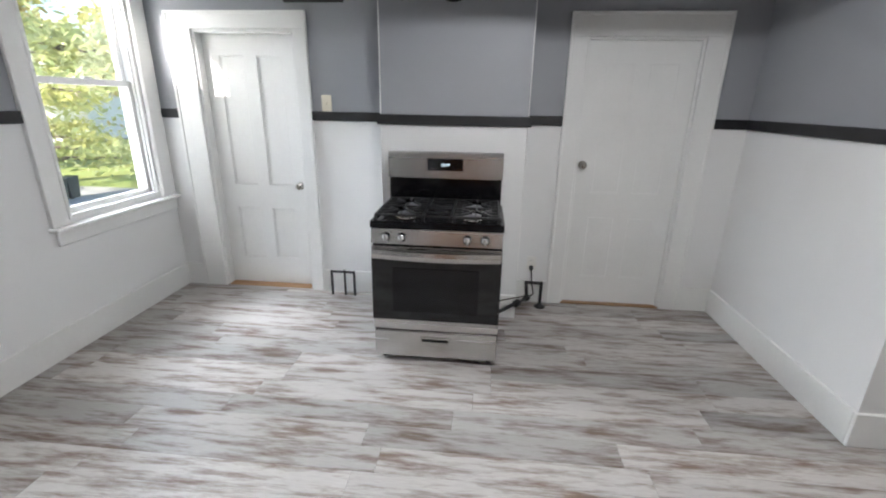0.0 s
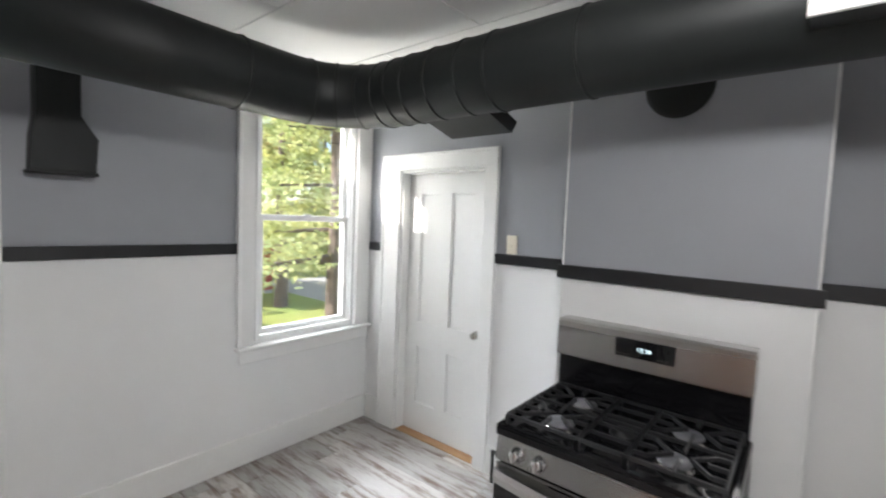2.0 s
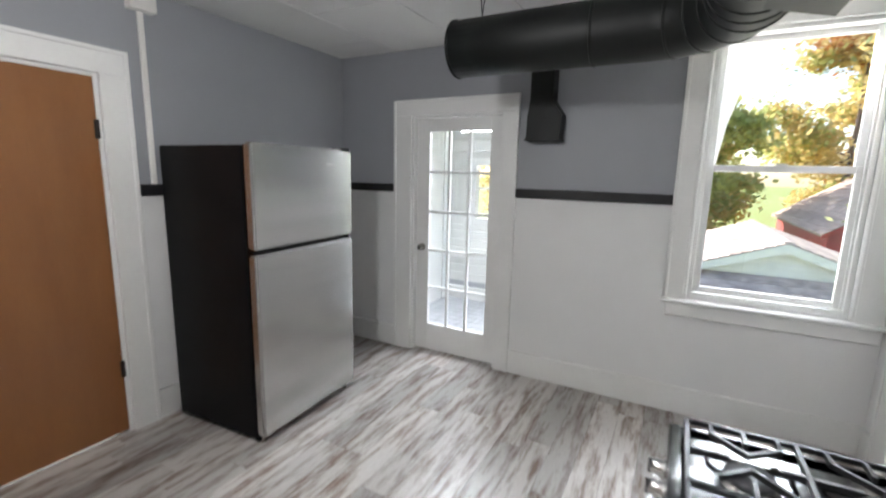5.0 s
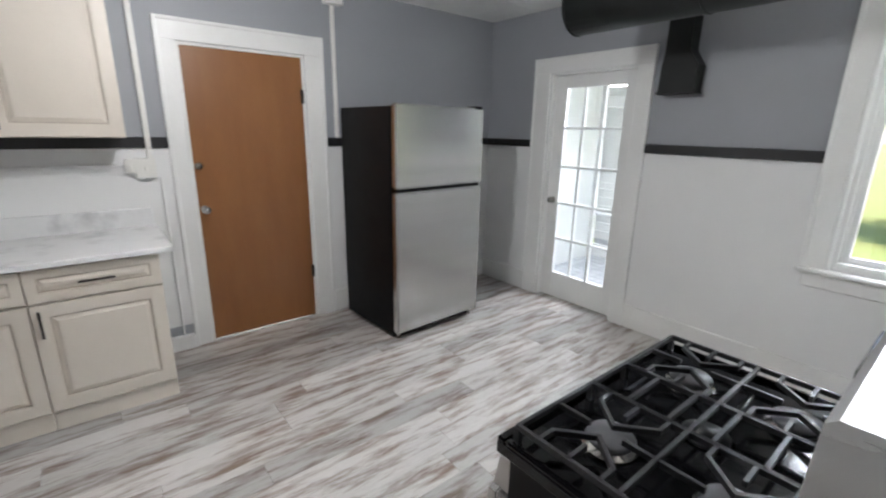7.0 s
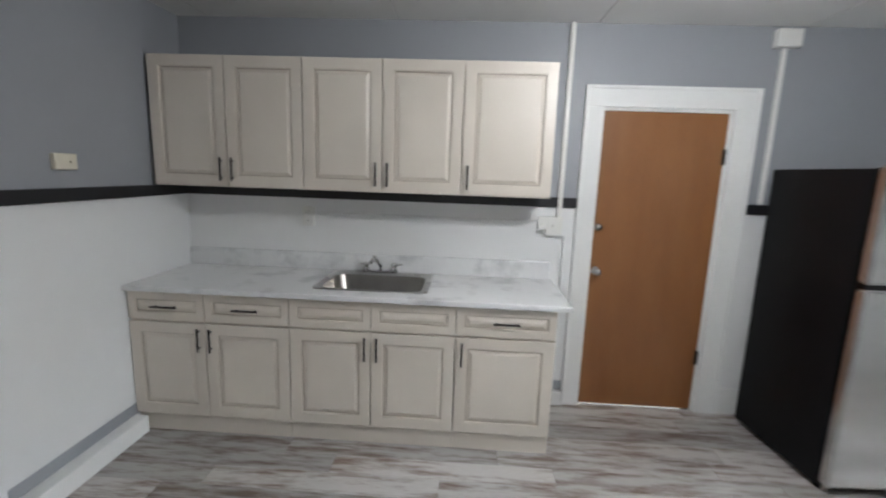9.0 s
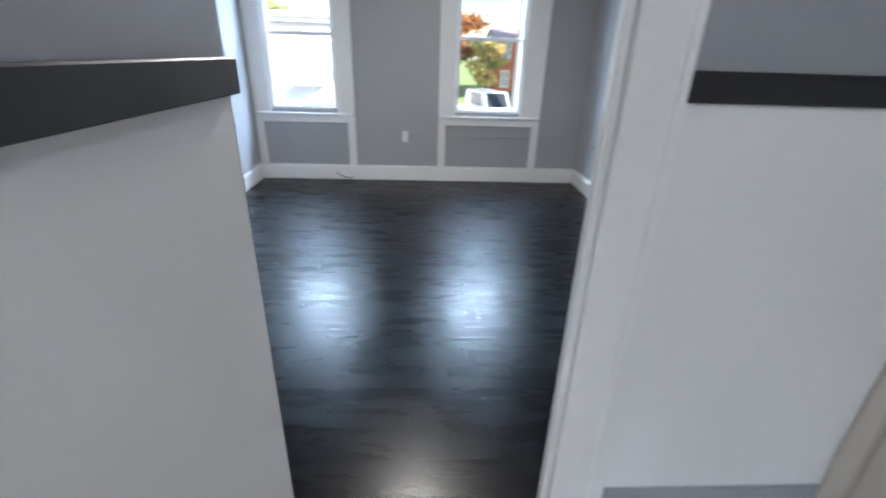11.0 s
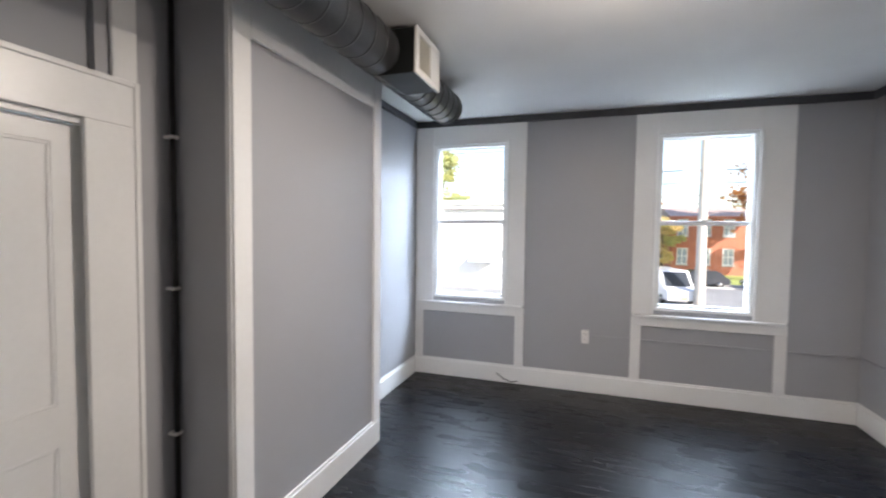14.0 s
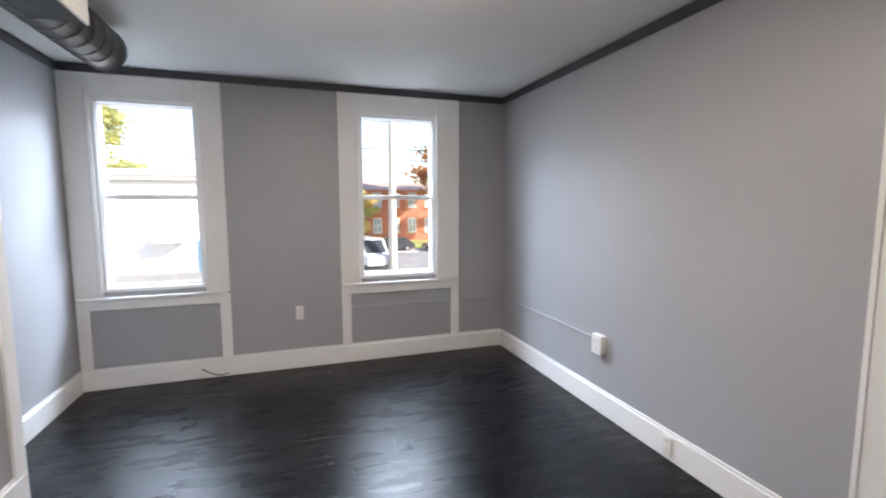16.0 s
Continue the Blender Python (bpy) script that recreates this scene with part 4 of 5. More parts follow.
def add_sink():
    o = thing("kitchen_sink", ((SX0 + SX1) / 2, (SY0 + SY1) / 2, 0.74), "drop-in stainless steel single-bowl sink", "sink")
    z = 0.9145
    bx0, bx1, by0, by1 = SX0 + 0.040, SX1 - 0.040, SY0 + 0.095, SY1 - 0.034

    def loop(bm, x0, x1, y0, y1, zz, r):
        c = []
        for cx, cy, a0 in ((x1 - r, y1 - r, 0), (x0 + r, y1 - r, 90), (x0 + r, y0 + r, 180), (x1 - r, y0 + r, 270)):
            for k in range(7):
                a = radians(a0 + k * 15)
                c.append(bm.verts.new((cx + r * math.cos(a), cy + r * math.sin(a), zz)))
        return c

    def skin(bm, L):
        for A, C in zip(L, L[1:]):
            for i in range(28):
                bm.faces.new((A[i], A[(i + 1) % 28], C[(i + 1) % 28], C[i]))
    bm = bmesh.new()
    skin(bm, [loop(bm, SX0 - e, SX1 + e, SY0 - e, SY1 + e, zz, 0.035) for e, zz in ((0.0, z), (-0.002, z + 0.005), (-0.012, z + 0.006))]
         + [loop(bm, bx0 - 0.010, bx1 + 0.010, by0 - 0.010, by1 + 0.010, z + 0.005, 0.075), loop(bm, bx0, bx1, by0, by1, z + 0.001, 0.07)])
    bmesh.ops.recalc_face_normals(bm, faces=bm.faces[:])
    part("rim", bm, STEEL, o, "polished steel rim and tap ledge", True)
    bm = bmesh.new()
    L = [loop(bm, bx0 + i, bx1 - i, by0 + i, by1 - i, zz, r) for i, zz, r in ((0, z + 0.001, 0.07), (0.010, z - 0.02, 0.07), (0.034, z - 0.155, 0.07), (0.055, z - 0.180, 0.07), (0.12, z - 0.190, 0.05))]
    skin(bm, L)
    bm.faces.new(L[-1])
    bmesh.ops.recalc_face_normals(bm, faces=bm.faces[:])
    part("bowl", bm, SINKSTEEL, o, "satin steel bowl", True)
    part("drain", lathe([(0.055, 0.0), (0.05, 0.004), (0.03, 0.002), (0.01, 0.001)], ((bx0 + bx1) / 2, (by0 + by1) / 2, z - 0.192)), CHROME, o)
    f = thing("faucet", ((SX0 + SX1) / 2, SY0 + 0.04, z + 0.006), "chrome two-handle kitchen faucet", "faucet")
    cx, cy, b = (SX0 + SX1) / 2 + 0.02, SY0 + 0.045, z + 0.006
    part("base_bar", cubes((cx - 0.115, cx + 0.115, cy - 0.022, cy + 0.022, b, b + 0.018), bevel=0.006, seg=2), CHROME, f)
    part("spout", rods([(cx, cy, b + 0.01), (cx, cy, b + 0.05), (cx + 0.02, cy + 0.10, b + 0.125), (cx + 0.03, cy + 0.165, b + 0.105)], 0.013), CHROME, f, "", True)
    for s in (-1, 1):
        h = part("tap_handle", lathe([(0.024, 0.0), (0.021, 0.012), (0.014, 0.024), (0.021, 0.036), (0.019, 0.052), (0.006, 0.058)], (cx + s * 0.095, cy, b + 0.016)), CHROME, f)
        bm = bmesh.new()
        rod(bm, (cx + s * 0.085, cy, b + 0.056), (cx + s * 0.15, cy + 0.01, b + 0.066), 0.006, 0.005)
        part("lever", bm, CHROME, h, "", True)
    solid("sink_hole_cap", lathe([(0.02, 0.0), (0.018, 0.005), (0.004, 0.006)], (SX0 + 0.11, SY0 + 0.045, z + 0.006)), CHROME, "small chrome hole cover on the sink", "cap")


add_sink()


# ---- ducts ----
def tube(path, r, n=28):
    bm = bmesh.new()
    rings = []
    for i, p in enumerate(path):
        p = Vector(p)
        d = (Vector(path[min(i + 1, len(path) - 1)]) - Vector(path[max(i - 1, 0)])).normalized()
        s = d.cross(Vector((0, 0, 1))).normalized()
        u = s.cross(d)
        rings.append([bm.verts.new(p + r * (math.cos(2 * math.pi * k / n) * s + math.sin(2 * math.pi * k / n) * u)) for k in range(n)])
    for A, C in zip(rings, rings[1:]):
        for i in range(n):
            bm.faces.new((A[i], A[(i + 1) % n], C[(i + 1) % n], C[i])).smooth = True
    bm.faces.new(rings[0])
    bm.faces.new(rings[-1])
    bmesh.ops.recalc_face_normals(bm, faces=bm.faces[:])
    return bm


def seam(parent, p, d, r, mat):
    """A raised band round a duct."""
    p, d = Vector(p), Vector(d).normalized()
    part("seam", lathe([(r + 0.0005, -0.007), (r + 0.005, -0.004), (r + 0.005, 0.004), (r + 0.0005, 0.007)], p, d, 28), mat, parent)


def kitchen_duct():
    r, z = 0.152, 2.272
    X, Y, R = -1.83, 2.355, 0.36
    o = thing("ceiling_duct", (X, 1.0, z - r), "black painted round spiral duct hung below the ceiling", "duct")
    path = [(X, 0.99, z), (X, 1.5, z), (X, Y - R, z)]
    for i in range(1, 9):
        a = math.pi - i * math.pi / 16
        path.append((X + R + R * math.cos(a), Y - R + R * math.sin(a), z))
    path += [(-0.8, Y, z), (0.4, Y, z), (RETX + 0.05, Y, z)]
    part("tube", tube(path, r), DUCT, o)
    seam(o, (X, 1.0, z), (0, 1, 0), r, DUCT)
    for i in (1, 3, 5, 7):
        a = math.pi - (i + 0.5) * math.pi / 16
        seam(o, (X + R + R * math.cos(a), Y - R + R * math.sin(a), z), (math.sin(a), -math.cos(a), 0), r, DUCT)
    for x in (-1.40, -1.30, -1.16, -1.0, -0.86, -0.5, 0.62, 1.2):
        seam(o, (x, Y, z), (1, 0, 0.0), r, DUCT)
    for y in (1.75,):
        seam(o, (X, y, z), (0, 1, 0), r, DUCT)
    part("register_boot", prism([(2.36, 2.20), (2.60, 2.13), (2.56, 2.075), (2.36, 2.125)], 0, -1.27, -0.93), DUCT, o, "flat black register boot")
    g = part("grille_box", cubes((0.085, 0.415, 2.15, 2.26, 2.17, 2.37), bevel=0.003), DUCT, o)
    part("grille_frame", cubes((0.08, 0.42, 2.138, 2.151, 2.165, 2.195), (0.08, 0.42, 2.138, 2.151, 2.345, 2.375), (0.08, 0.11, 2.138, 2.151, 2.195, 2.345), (0.39, 0.42, 2.138, 2.151, 2.195, 2.345),
                               (0.238, 0.262, 2.138, 2.151, 2.195, 2.345), bevel=0.002), PLASTIC, g, "white register frame")
    for k in range(11):
        zz = 2.200 + k * 0.0135
        part("slat", cubes((0.11, 0.39, 2.143, 2.150, zz, zz + 0.007)), PLASTIC, g)
    for y in (1.12, 1.16):
        bm = bmesh.new()
        rod(bm, (X + (y - 1.14) * 2, y, z + r - 0.005), (X + (y - 1.14) * 4, y, KC), 0.003, n=6)
        part("hanger_wire", bm, CABLE, o)


kitchen_duct()
wv = thing("wall_vent_boot", (WX + 0.07, 1.28, 1.82), "black sheet-metal wall vent boot with tapered neck", "vent")
part("boot", prism([(1.19, 1.825), (1.425, 1.825), (1.435, 1.99), (1.37, 2.09), (1.37, 2.30), (1.21, 2.30), (1.21, 2.09), (1.195, 1.99)], 0, WX, WX + 0.12), DUCT, wv)
part("flange", cubes((WX, WX + 0.128, 1.182, 1.433, 1.815, 1.832), bevel=0.002), DUCT, wv)
hole = thing("flue_cover", (-0.345, 2.95, 2.15), "round black flue cover on the chimney breast", "vent")
part("cover", lathe([(0.135, 0.0), (0.135, 0.012), (0.120, 0.022), (0.06, 0.03), (0.01, 0.031)], (-0.345, 2.95, 2.285), (0, -1, 0), 36), DUCT, hole)


def living_duct():
    r, z, Y = 0.130, 2.555, 2.77
    o = thing("living_room_duct", (4.6, Y, z - r), "dark grey round spiral duct along the wall", "duct")
    part("tube", tube([(LW + 0.03, Y, z), (4.5, Y, z), (5.4, Y, z), (6.40, Y, z)], r), DUCT_G, o)
    x = 3.2
    while x < 6.4:
        seam(o, (x, Y, z), (1, 0.0, 0.22), r, DUCT_G)
        x += 0.13
    part("end_cap", lathe([(r - 0.002, 0.0), (r + 0.006, 0.004), (r + 0.004, 0.014), (0.02, 0.016)], (6.395, Y, z), (1, 0, 0), 28), DUCT_G, o)
    b = part("register_box", cubes((5.17, 5.545, 2.55, Y, 2.42, 2.665), bevel=0.003), DUCT, o, "black register box")
    part("frame", cubes((5.165, 5.55, 2.536, 2.551, 2.415, 2.45), (5.165, 5.55, 2.536, 2.551, 2.635, 2.67), (5.165, 5.21, 2.536, 2.551, 2.45, 2.635), (5.39, 5.55, 2.536, 2.551, 2.45, 2.635), bevel=0.002), PLASTIC, b, "white register plate")
    for k in range(10):
        part("slat", cubes((5.21, 5.39, 2.542, 2.550, 2.455 + k * 0.018, 2.463 + k * 0.018)), IVORY, b)


living_duct()


def dome_light(at, z):
    o = thing("ceiling_light", (*at, z - 0.08), "white flush ceiling light with a lit diffuser", "lamp")
    part("rim", lathe([(0.15, 0.0), (0.155, -0.012), (0.15, -0.02)], (*at, z), (0, 0, 1), 32), PLASTIC, o)
    part("diffuser", lathe([(0.14, -0.02), (0.125, -0.045), (0.08, -0.065), (0.01, -0.072)], (*at, z), (0, 0, 1), 32), LAMPGLOW, o)


dome_light((0.10, 1.10), KC)
dome_light((4.72, 1.45), LC)


# ---- pipes, outlets, conduits ----
def plate(name, at, n, w, h, label, mat=PLASTIC, depth=0.008, toggles=1, slots=False):
    """A wall plate centred at a point with the wall's normal n."""
    x, y, z = at
    o = thing(name, at, label, "outlet" if slots else "switch")

    def bx(a, b, c, d, e, f):
        if abs(n[1]):
            return (x + a, x + b, *sorted((y + n[1] * c, y + n[1] * d)), z + e, z + f)
        return (*sorted((x + n[0] * c, x + n[0] * d)), y + a, y + b, z + e, z + f)
    part("plate", cubes(bx(-w / 2, w / 2, 0, depth, -h / 2, h / 2), bevel=0.003, seg=2), mat, o)
    if slots:
        for s in (-1, 1):
            off = h * 0.22 * s
            part("socket", cubes(bx(-w * 0.26, w * 0.26, depth, depth + 0.002, off - h * 0.13, off + h * 0.13), bevel=0.0008), mat, o)
            part("slot", cubes(bx(-0.009, -0.006, depth + 0.001, depth + 0.0026, off - 0.006, off + 0.006), bx(0.006, 0.009, depth + 0.001, depth + 0.0026, off - 0.006, off + 0.006)), ENAMEL, o)
    else:
        part("toggle", cubes(bx(-0.006, 0.006, depth, depth + 0.012, -0.010, 0.010), bevel=0.002), mat, o)
    return o


plate("light_switch", (-1.313, NY, 1.535), (0, -1, 0), 0.075, 0.12, "ivory light switch above the black rail", IVORY, 0.012)
plate("wall_outlet", (0.305, NY, 0.335), (0, -1, 0), 0.072, 0.115, "white wall outlet with a black plug", PLASTIC, slots=True)
plate("wall_outlet", (2.011, SY, 1.285), (0, 1, 0), 0.075, 0.13, "white surface outlet over the counter", PLASTIC, 0.04, slots=True)
plate("switch_box", (0.344, SY, 1.285), (0, 1, 0), 0.11, 0.12, "white double switch box at the counter's end", PLASTIC, 0.04)
plate("switch_box", (0.425, SY, 1.30), (0, 1, 0), 0.05, 0.085, "small white raceway box", PLASTIC, 0.045)
w = thing("wall_switch", (EX, 0.365, 1.60), "white horizontal switch plate above the rail", "switch")
part("plate", cubes((EX - 0.03, EX, 0.305, 0.425, 1.562, 1.638), bevel=0.004), IVORY, w)
part("toggle", cubes((EX - 0.038, EX - 0.03, 0.33, 0.35, 1.594, 1.606)), IVORY, w)
c = thing("conduit", (0.312, SY, 1.34), "white surface conduit running up to the ceiling", "conduit")
part("channel", cubes((0.297, 0.327, SY, SY + 0.03, 1.34, KC), bevel=0.004), PLASTIC, c)
c = thing("conduit", (-0.97, SY, 1.475), "white surface conduit with ceiling box", "conduit")
part("channel", cubes((-0.985, -0.957, SY, SY + 0.025, 1.475, 2.45), bevel=0.004), PLASTIC, c)
part("junction_box", cubes((-1.045, -0.90, SY, SY + 0.06, 2.43, 2.535), bevel=0.006), PLASTIC, c)
c = thing("raceway", (1.2, SY, 1.295), "thin white cable raceway above the backsplash", "conduit")
part("channel", cubes((0.45, 1.975, SY, SY + 0.014, 1.296, 1.314), bevel=0.003), WHITE, c)
c = thing("conduit", (0.262, SY, 0.2), "thin grey pipe beside the cabinet", "conduit")
part("channel", cubes((0.262, 0.274, SY + 0.022, SY + 0.034, 0.0, 1.22), bevel=0.003), TRIM, c)
plate("wall_outlet", (LE - 0.0, 1.640, 0.545), (-1, 0, 0), 0.07, 0.125, "white surface outlet between the windows", PLASTIC, 0.04, slots=True)
plate("wall_outlet", (5.66, LS, 0.53), (0, 1, 0), 0.11, 0.145, "white surface outlet box", PLASTIC, 0.05, slots=True)
plate("wall_outlet", (4.99, LS + 0.02, 0.095), (0, 1, 0), 0.075, 0.12, "white outlet cover set in the baseboard", PLASTIC, 0.012, slots=True)
plate("wall_outlet", (3.092, LN, 0.434), (0, -1, 0), 0.12, 0.075, "white outlet beside the door casing", PLASTIC, 0.02, slots=True)
c = thing("raceway", (LE, 0.5, 0.548), "painted cable raceway along the wall", "conduit")
part("channel", cubes((LE - 0.012, LE, LS + 0.012, 0.008, 0.545, 0.561), (LE - 0.012, LE, 0.10, 1.15, 0.545, 0.561), (LE - 0.012, LE, 1.24, 1.60, 0.545, 0.561), bevel=0.002), GRAY_L, c)
part("channel", cubes((5.715, LE - 0.012, LS, LS + 0.012, 0.545, 0.561), bevel=0.002), GRAY_L, c)

p = thing("radiator_pipe", (-1.24, 3.2, 0), "black iron pipe loop standing on the floor", "pipe")
part("pipe", rods([(-1.335, 3.19, 0), (-1.335, 3.19, 0.205), (-1.145, 3.19, 0.205), (-1.145, 3.19, 0)], 0.011), IRON, p, "", True)
part("riser", rods([(-1.225, 3.19, 0), (-1.225, 3.19, 0.225)], 0.010), IRON, p, "", True)
p = thing("gas_pipe", (0.38, 3.2, 0), "black iron gas pipe with valve feeding the range", "pipe")
part("pipe", rods([(0.385, 3.17, 0), (0.385, 3.17, 0.205), (0.265, 3.17, 0.205), (0.265, 3.05, 0.125), (0.02, 2.75, 0.125)], 0.013), IRON, p, "", True)
part("floor_flange", lathe([(0.045, 0.0), (0.043, 0.008), (0.02, 0.02), (0.016, 0.03)], (0.385, 3.17, 0)), IRON, p)
part("valve", lathe([(0.024, -0.03), (0.028, -0.02), (0.028, 0.02), (0.024, 0.03)], (0.18, 2.945, 0.125), (0.245, 0.30, 0), 16), IRON, p)
part("union", lathe([(0.022, -0.02), (0.026, 0.0), (0.022, 0.02)], (0.265, 3.05, 0.125), (0.245, 0.30, 0), 16), IRON, p)
p = thing("power_cord", (0.305, NY - 0.02, 0.3), "black range power cord plugged into the wall", "cord")
part("plug", lathe([(0.017, 0.0), (0.017, 0.02), (0.008, 0.04)], (0.305, NY - 0.008, 0.305), (0, -1, -0.3), 14), IRON, p)
part("cord", rods([(0.305, NY - 0.04, 0.29), (0.315, NY - 0.06, 0.18), (0.33, NY - 0.08, 0.10), (0.28, NY - 0.10, 0.07), (0.24, 3.0, 0.16), (0.03, 2.80, 0.2)], 0.005, 8), CABLE, p, "", True)
p = thing("living_room_pipe", (4.33, 3.36, 0), "thin black riser pipe in the wall recess", "pipe")
part("pipe", rods([(4.395, 3.378, LC), (4.395, 3.378, 0.20), (4.383, 3.365, 0.13), (4.383, 3.30, 0.085), (4.385, 3.10, 0.075), (4.385, 3.10, 0.03)], 0.012), IRON, p, "", True)
for z in (0.62, 1.28, 1.95):
    part("clip", cubes((4.375, 4.415, 3.362, LN - 0.001, z, z + 0.014), bevel=0.002), PLASTIC, p, "white pipe clip")
part("brass_end", lathe([(0.016, 0.0), (0.018, 0.01), (0.012, 0.03)], (4.385, 3.10, 0.0), (0, 0, 1), 16), BRASS, p)
p = thing("loose_cable", (LE - 0.06, 2.36, 0.0), "loose brown cable end on the floor", "cord")
part("cord", rods([(LE - 0.022, 2.50, 0.09), (LE - 0.05, 2.42, 0.05), (LE - 0.07, 2.33, 0.03), (LE - 0.10, 2.27, 0.06)], 0.005, 8), CABLE, p, "", True)

# ---- outdoors ----
GZ = -3.3
structure("ground", cubes((-400, 400, -400, 400, GZ - 0.2, GZ)), GRASS, "autumn lawn")
structure("road", cubes((16.0, 46.0, -200, 200, GZ - 0.1, GZ + 0.012)), ASPHALT, "pale sunlit asphalt road")
structure("pavement", cubes((13.4, 16.0, -200, 200, GZ - 0.1, GZ + 0.13), (46.0, 48.6, -200, 200, GZ - 0.1, GZ + 0.13)), CONCRETE, "concrete pavement with a kerb")
structure("driveway", cubes((-30, -4, 16.2, 22.5, GZ - 0.1, GZ + 0.010)), CONCRETE, "pale concrete driveway")
structure("wall_lower_storey", cubes((WX - 0.15, LE + 0.15, SY - 0.1, NY + 0.1, GZ, -0.12)), SIDING, "white sided lower storey")


def add_porch():
    o = thing("porch", (-4.2, 0.2, -0.16), "white enclosed back porch with a grey deck", "porch")
    XW, YN, YS = -4.87, 2.0, -0.62
    for i in range(15):
        x = WX - 0.20 - 0.14 * (i + 1)
        part("deck_board", cubes((x, x + 0.134, YS, YN, -0.19, -0.15), bevel=0.004), DECK, o)
    # clapboard end walls, with a sash window to the garden
    wy0, wy1, wz0, wz1 = -0.20, 0.44, 0.99, 1.68

    def boards(make, z0, z1):
        z = z0
        while z < z1 - 0.01:
            part("clapboard", make(z, min(z + 0.115, z1)), SIDING, o)
            z += 0.118
    boards(lambda z, e: cubes((XW - 0.09, XW, YS, YN, z, e), bevel=0.004), 0.10, wz0 - 0.1)
    part("base_board", cubes((XW - 0.08, XW + 0.02, YS, YN, -0.19, 0.02), bevel=0.004), SIDING, o)
    # recessed grey strip that fills the gap below the clapboards
    part("kick_strip", cubes((XW - 0.08, XW - 0.03, YS, YN, 0.02, 0.10)), DECK, o, "grey strip in the gap under the clapboards")
    # unseen half wall, added to keep sky light out of the porch
    part("end_panel", cubes((XW, WX - 0.2, YN - 0.07, YN - 0.04, -0.15, 0.72)), SIDING, o)
    part("shelf_rail", cubes((XW, XW + 0.10, YS, YN, 0.44, 0.48), bevel=0.005), TRIM, o)
    part("pier_panel", cubes((XW - 0.09, XW, YS, wy0, wz0 - 0.1, 2.16), (XW - 0.09, XW, wy1, YN, wz0 - 0.1, 2.16), (XW - 0.09, XW, wy0, wy1, wz1, 2.16),
                             (XW - 0.09, XW, wy0, wy1, wz0 - 0.1, wz0)), SIDING, o)
    f = part("window_frame", ring(0, (wy0 - 0.11, wy1 + 0.09, wz0 - 0.09, wz1 + 0.10), (wy0, wy1, wz0, wz1), XW, XW + 0.025), TRIM, o)
    part("mullion", cubes((XW - 0.06, XW + 0.01, 0.205, 0.235, wz0, wz1), bevel=0.004), TRIM, f)
    part("sash_rail", cubes((XW - 0.06, XW + 0.0, wy0, wy1, 1.37, 1.40), bevel=0.004), TRIM, f)
    for a, b in ((wy0, 0.205), (0.235, wy1)):
        part("pane", cubes((XW - 0.04, XW - 0.036, a, b, wz0, wz1)), GLASS, f).visible_shadow = False
    part("header", cubes((XW - 0.02, XW + 0.06, YS, YN, 1.86, 2.0), bevel=0.005), TRIM, o)
    part("side_wall", cubes((XW, WX - 0.2, YS - 0.08, YS, -0.19, 2.16)), SIDING, o)
    for x in (XW + 0.05, -3.9):
        part("corner_board", cubes((x, x + 0.11, YS, YS + 0.02, -0.15, 2.16), bevel=0.003), TRIM, o)
    for x in (XW, WX - 0.32):
        part("post", cubes((x, x + 0.11, YN - 0.11, YN, -0.15, 2.16), bevel=0.006), TRIM, o)
    part("end_rail", cubes((XW, WX - 0.2, YN - 0.08, YN - 0.03, 0.72, 0.78), bevel=0.006), TRIM, o)
    part("ceiling_boards", cubes((XW - 0.3, WX - 0.19, YS - 0.2, YN, 2.16, 2.20)), SIDING, o)
    part("roof", prism([(XW - 0.4, 2.20), (WX - 0.185, 2.20), (WX - 0.185, 2.47), (XW - 0.4, 2.28)], 1, YS - 0.25, YN + 0.02), SHINGLE, o)
    # white bracket board under the roof's end, beside the kitchen window
    part("bracket", prism([(2.01, 2.22), (2.14, 2.20), (2.22, 1.60), (2.40, 1.67), (2.44, 1.95), (2.56, 2.42), (2.58, 2.56), (2.14, 2.56), (2.01, 2.40)], 0, -3.36, -3.30), SIDING, o)
    for y in (YS, YN - 0.2):
        part("pier", cubes((XW - 0.09, XW + 0.11, y, y + 0.2, GZ, -0.19)), SIDING, o)


add_porch()


